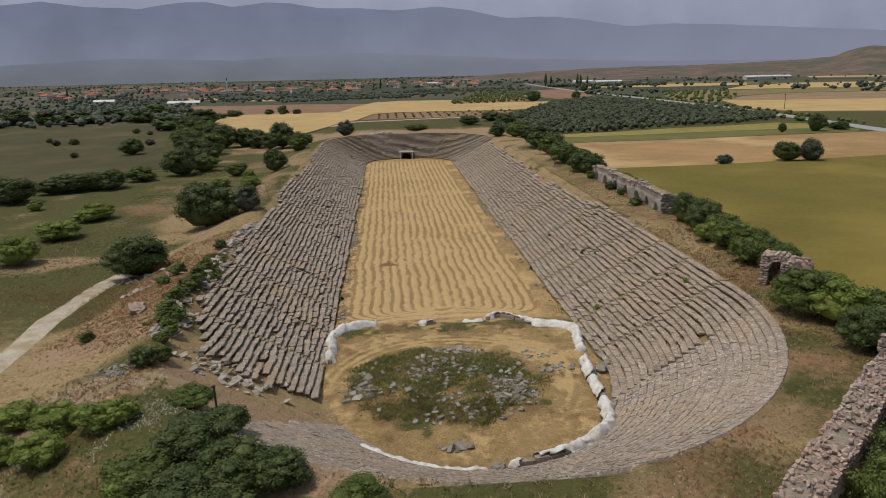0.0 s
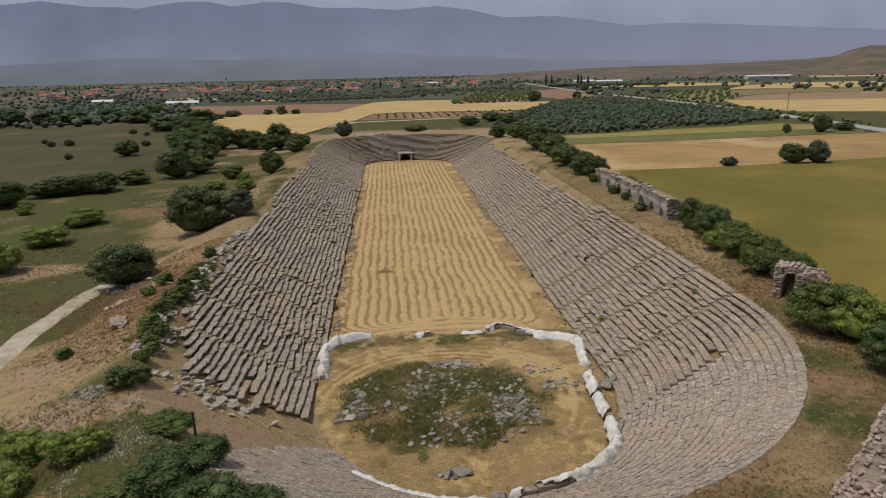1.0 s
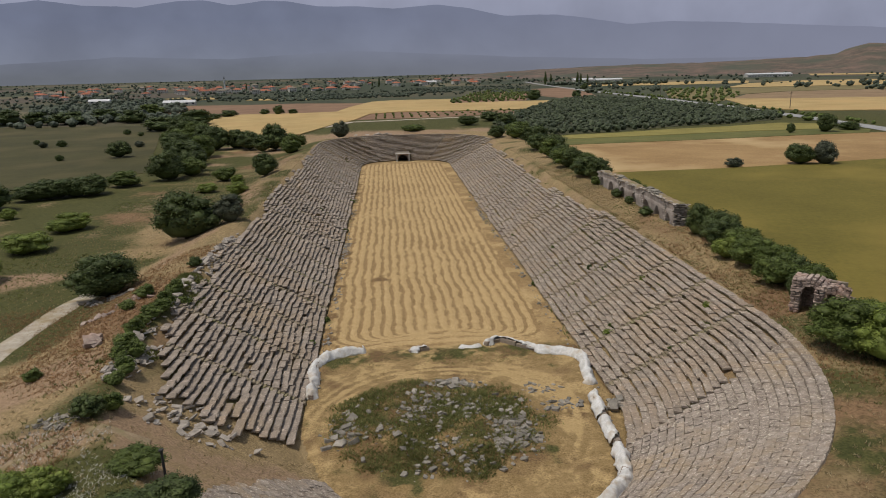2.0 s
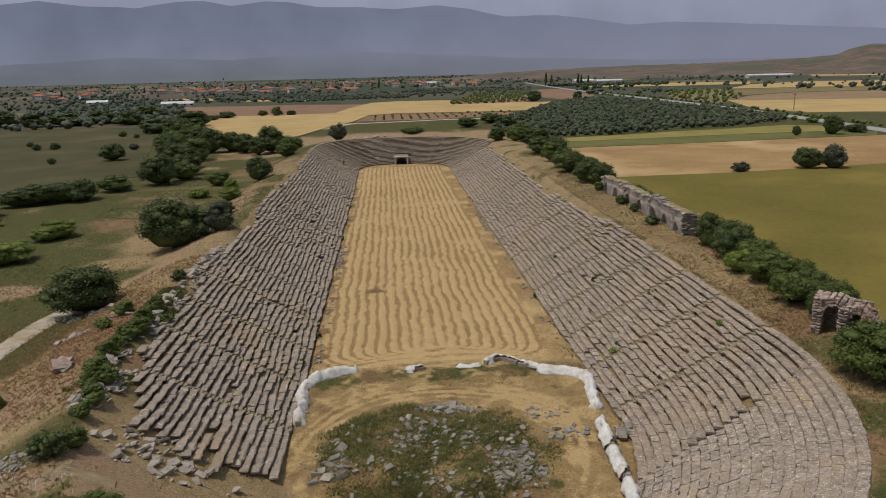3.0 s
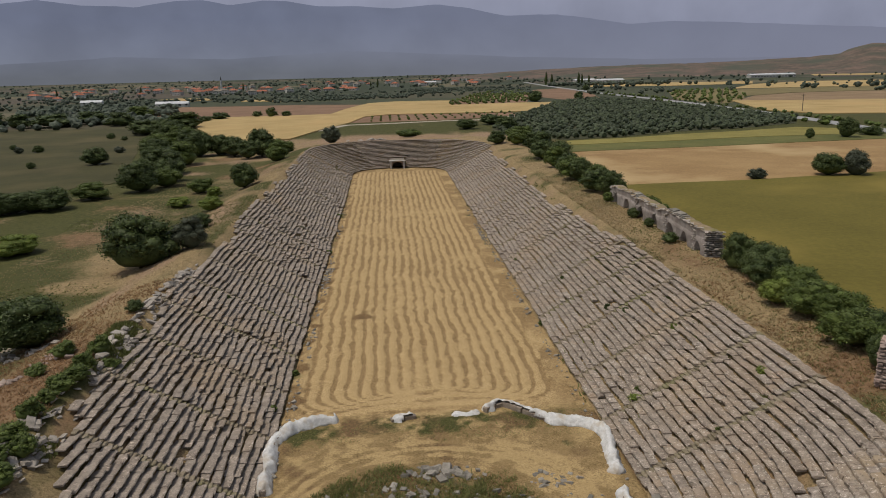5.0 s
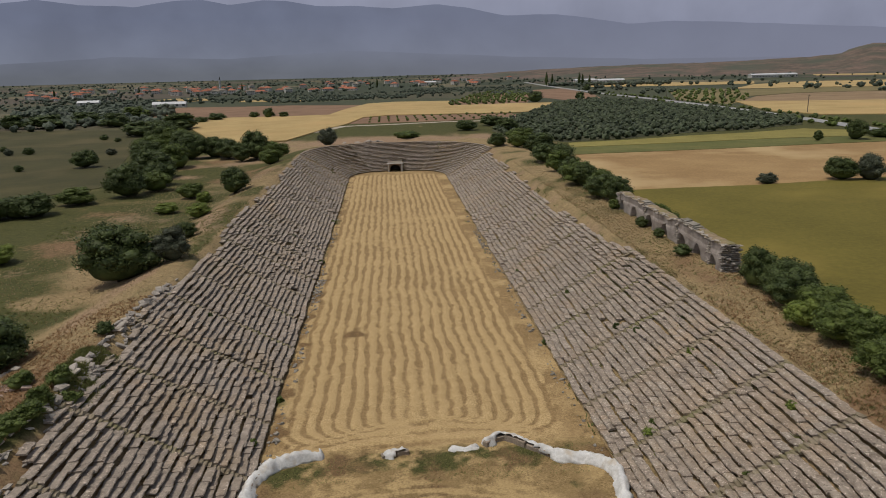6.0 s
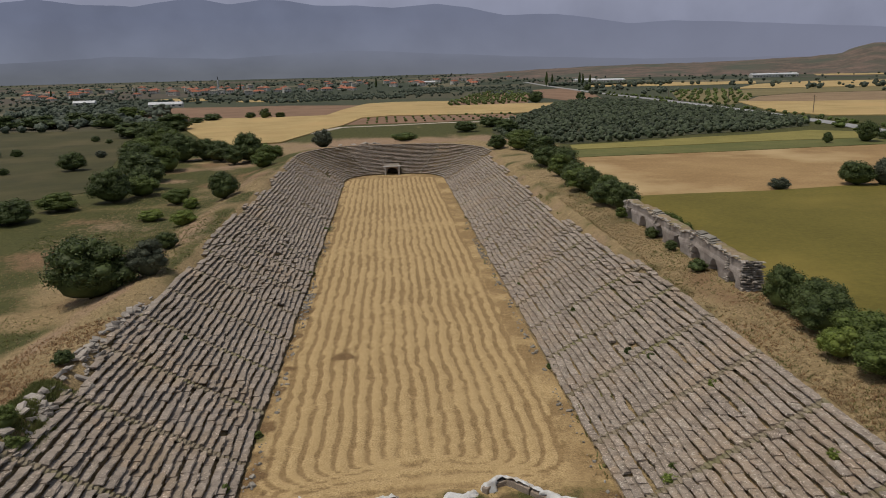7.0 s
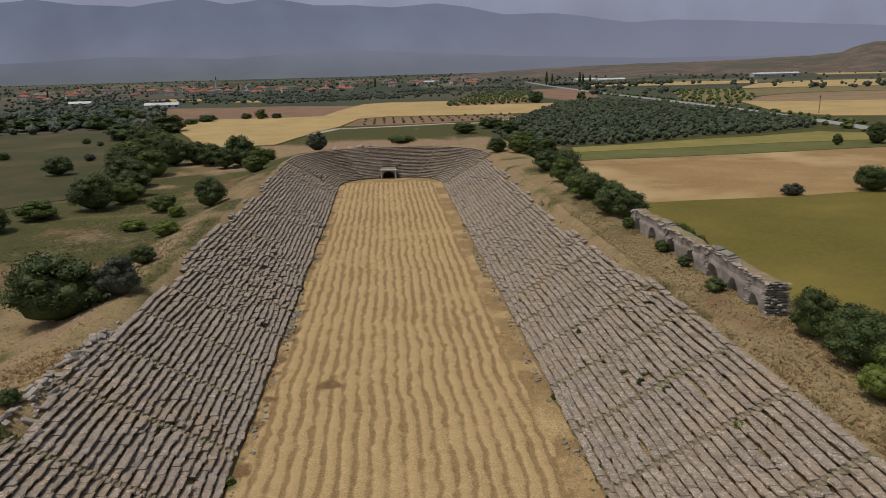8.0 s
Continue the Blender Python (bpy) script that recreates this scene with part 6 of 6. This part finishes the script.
for px, d, w, dep, h in ((0.315, 1260, 34, 14, 5), (0.37, 1280, 46, 14, 4), (-0.565, 760, 30, 8, 3), (-0.02, 1400, 26, 12, 5), (0.72, 1500, 90, 14, 5), (-0.74, 900, 22, 8, 3)):
    shed(px, d, w, dep, h)


def power_pole(x, y, h):
    root = tagged(new("power_pole"), "weathered timber power pole with a crossarm", "power pole", "power poles")
    root.location = (x, y, float(field_z(x, y)) - 0.2)
    bm = bmesh.new()
    bmesh.ops.create_cone(bm, cap_ends=True, segments=8, radius1=0.22, radius2=0.15, depth=h, matrix=Matrix.Translation((0, 0, h / 2)))
    part("pole", bm, M_POLE, root)
    bm = bmesh.new()
    add_box(bm, -1.1, 1.1, -0.08, 0.08, h - 0.9, h - 0.7, 0.02)
    part("crossarm", bm, M_POLE, root)
    for k in (-0.9, 0.0, 0.9):
        bm = bmesh.new()
        bmesh.ops.create_cone(bm, cap_ends=True, segments=8, radius1=0.07, radius2=0.05, depth=0.25, matrix=Matrix.Translation((k, 0, h - 0.58)))
        part("insulator", bm, M_PORTAL, root)


for x, y in ((262, 268), (214, 296), (216, 392), (220, 500), (228, 640), (246, 880)):
    power_pole(x, y, 9.5)


def far_hill(name, label, px0, px1, d, crest, mat, seed, deep=900.0):
    verts, faces = [], []
    n, k = 90, 14
    for i in range(n):
        p = px0 + (px1 - px0) * i / (n - 1)
        h = crest(p)
        for j in range(k):
            t = j / (k - 1)
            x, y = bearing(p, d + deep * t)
            z = h * (math.sin(min(1.0, t * 1.25) * math.pi / 2) ** 1.4) * (1 + 0.25 * (1 - t) * (float(fbm(x, y, 260, seed)) - 0.5))
            verts.append((x, y, float(field_z(x, y)) - 1 + z))
    for i in range(n - 1):
        for j in range(k - 1):
            q = i * k + j
            faces.append((q, q + k, q + k + 1, q + 1))
    ob = mesh_object(name, verts, faces, mat, smooth=True)
    return tagged(ob, label, "hill", kind="structure")


far_hill("hill", "low red-earth hill dotted with scrub", 0.02, 1.5, 1750,
         lambda p: float(np.interp(p, [0.0, 0.15, 0.35, 0.6, 0.79, 0.86, 0.895, 0.93, 1.0, 1.5], [0, 16, 27, 31, 39, 44, 60, 70, 69, 62])) + 2.5 * (float(vnoise(p * 60, 0, 1, 5)) - 0.5), M_HILL, 71, 700.0)


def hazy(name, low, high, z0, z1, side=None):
    """A distant backdrop with the haze of miles of air painted in: emission graded towards its foot."""
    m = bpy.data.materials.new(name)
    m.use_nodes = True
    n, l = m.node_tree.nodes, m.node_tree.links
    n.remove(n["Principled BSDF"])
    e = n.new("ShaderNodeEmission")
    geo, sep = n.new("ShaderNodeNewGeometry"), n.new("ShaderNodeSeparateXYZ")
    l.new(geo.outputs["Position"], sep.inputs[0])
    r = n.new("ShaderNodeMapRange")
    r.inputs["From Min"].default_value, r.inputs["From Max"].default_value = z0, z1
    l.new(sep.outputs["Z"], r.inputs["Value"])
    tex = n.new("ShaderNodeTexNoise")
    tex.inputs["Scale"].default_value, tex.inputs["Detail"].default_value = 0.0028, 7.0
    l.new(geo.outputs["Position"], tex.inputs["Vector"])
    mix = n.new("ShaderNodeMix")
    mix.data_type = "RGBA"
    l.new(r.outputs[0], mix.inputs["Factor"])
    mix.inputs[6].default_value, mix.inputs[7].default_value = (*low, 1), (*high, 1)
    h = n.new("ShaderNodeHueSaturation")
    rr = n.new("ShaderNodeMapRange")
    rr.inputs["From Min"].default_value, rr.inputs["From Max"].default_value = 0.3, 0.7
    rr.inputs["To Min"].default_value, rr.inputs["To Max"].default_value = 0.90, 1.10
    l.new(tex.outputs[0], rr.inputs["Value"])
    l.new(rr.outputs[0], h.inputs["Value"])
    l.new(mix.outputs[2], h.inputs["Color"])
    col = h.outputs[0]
    # Thicker haze painted in towards +X by blending to the side colour.
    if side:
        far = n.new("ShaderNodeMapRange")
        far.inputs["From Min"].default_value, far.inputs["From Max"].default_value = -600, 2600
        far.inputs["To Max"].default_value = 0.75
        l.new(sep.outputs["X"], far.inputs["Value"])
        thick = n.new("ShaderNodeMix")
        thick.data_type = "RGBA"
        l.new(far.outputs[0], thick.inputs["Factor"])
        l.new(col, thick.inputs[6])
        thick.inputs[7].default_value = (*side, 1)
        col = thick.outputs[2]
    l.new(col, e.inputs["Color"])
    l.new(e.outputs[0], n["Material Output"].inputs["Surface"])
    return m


def ridge(name, label, d, heights, mat, seed, rough):
    xs_, hs_ = zip(*heights)
    verts, faces = [], []
    n, k = 240, 6
    for i in range(n):
        p = -1.5 + 3.0 * i / (n - 1)
        top = 32 + float(np.interp(p, xs_, hs_)) * d / 1255 * math.cos(math.atan(p * 0.625)) + rough * (float(fbm(p * 60, seed, 5, seed)) * 0.7 + float(fbm(p * 60, seed, 1.6, seed + 4)) * 0.3 - 0.5)
        for j in range(k):
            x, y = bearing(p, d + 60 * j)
            verts.append((x, y, -40 + (top + 40) * (j / (k - 1)) ** 0.9))
    for i in range(n - 1):
        for j in range(k - 1):
            q = i * k + j
            faces.append((q, q + k, q + k + 1, q + 1))
    return tagged(mesh_object(name, verts, faces, mat, smooth=True), label, "mountains", kind="structure")


# Painted haze colour that the self-lit ridges fade to on one side.
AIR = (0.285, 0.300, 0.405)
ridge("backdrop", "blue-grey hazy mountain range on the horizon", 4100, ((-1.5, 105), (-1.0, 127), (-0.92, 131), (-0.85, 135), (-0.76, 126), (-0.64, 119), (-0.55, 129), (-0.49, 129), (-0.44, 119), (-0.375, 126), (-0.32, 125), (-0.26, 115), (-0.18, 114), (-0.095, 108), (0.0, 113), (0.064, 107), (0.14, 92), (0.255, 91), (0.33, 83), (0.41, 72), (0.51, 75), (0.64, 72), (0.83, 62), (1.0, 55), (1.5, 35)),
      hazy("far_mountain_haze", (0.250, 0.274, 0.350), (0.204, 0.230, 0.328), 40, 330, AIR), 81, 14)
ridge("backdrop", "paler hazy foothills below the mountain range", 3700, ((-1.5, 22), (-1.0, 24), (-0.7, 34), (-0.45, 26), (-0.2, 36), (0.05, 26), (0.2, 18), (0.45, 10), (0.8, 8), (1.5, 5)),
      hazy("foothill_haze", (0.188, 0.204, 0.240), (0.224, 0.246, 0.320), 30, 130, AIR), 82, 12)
# Self-lit sheet behind the ridges, with the sky's brightness painted in by height.
bm = bmesh.new()
cols = []
for i in range(60):
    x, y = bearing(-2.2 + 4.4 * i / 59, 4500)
    cols.append([bm.verts.new((x, y, z)) for z in (-60, 200, 500, 900)])
for a_, b_ in zip(cols, cols[1:]):
    for j in range(3):
        bm.faces.new((a_[j], b_[j], b_[j + 1], a_[j + 1]))
tagged(part("backdrop", bm, hazy("hazy_sky", (0.330, 0.352, 0.470), (0.395, 0.420, 0.550), 250, 620)), "pale grey-blue hazy sky behind the mountains", "sky", kind="structure")
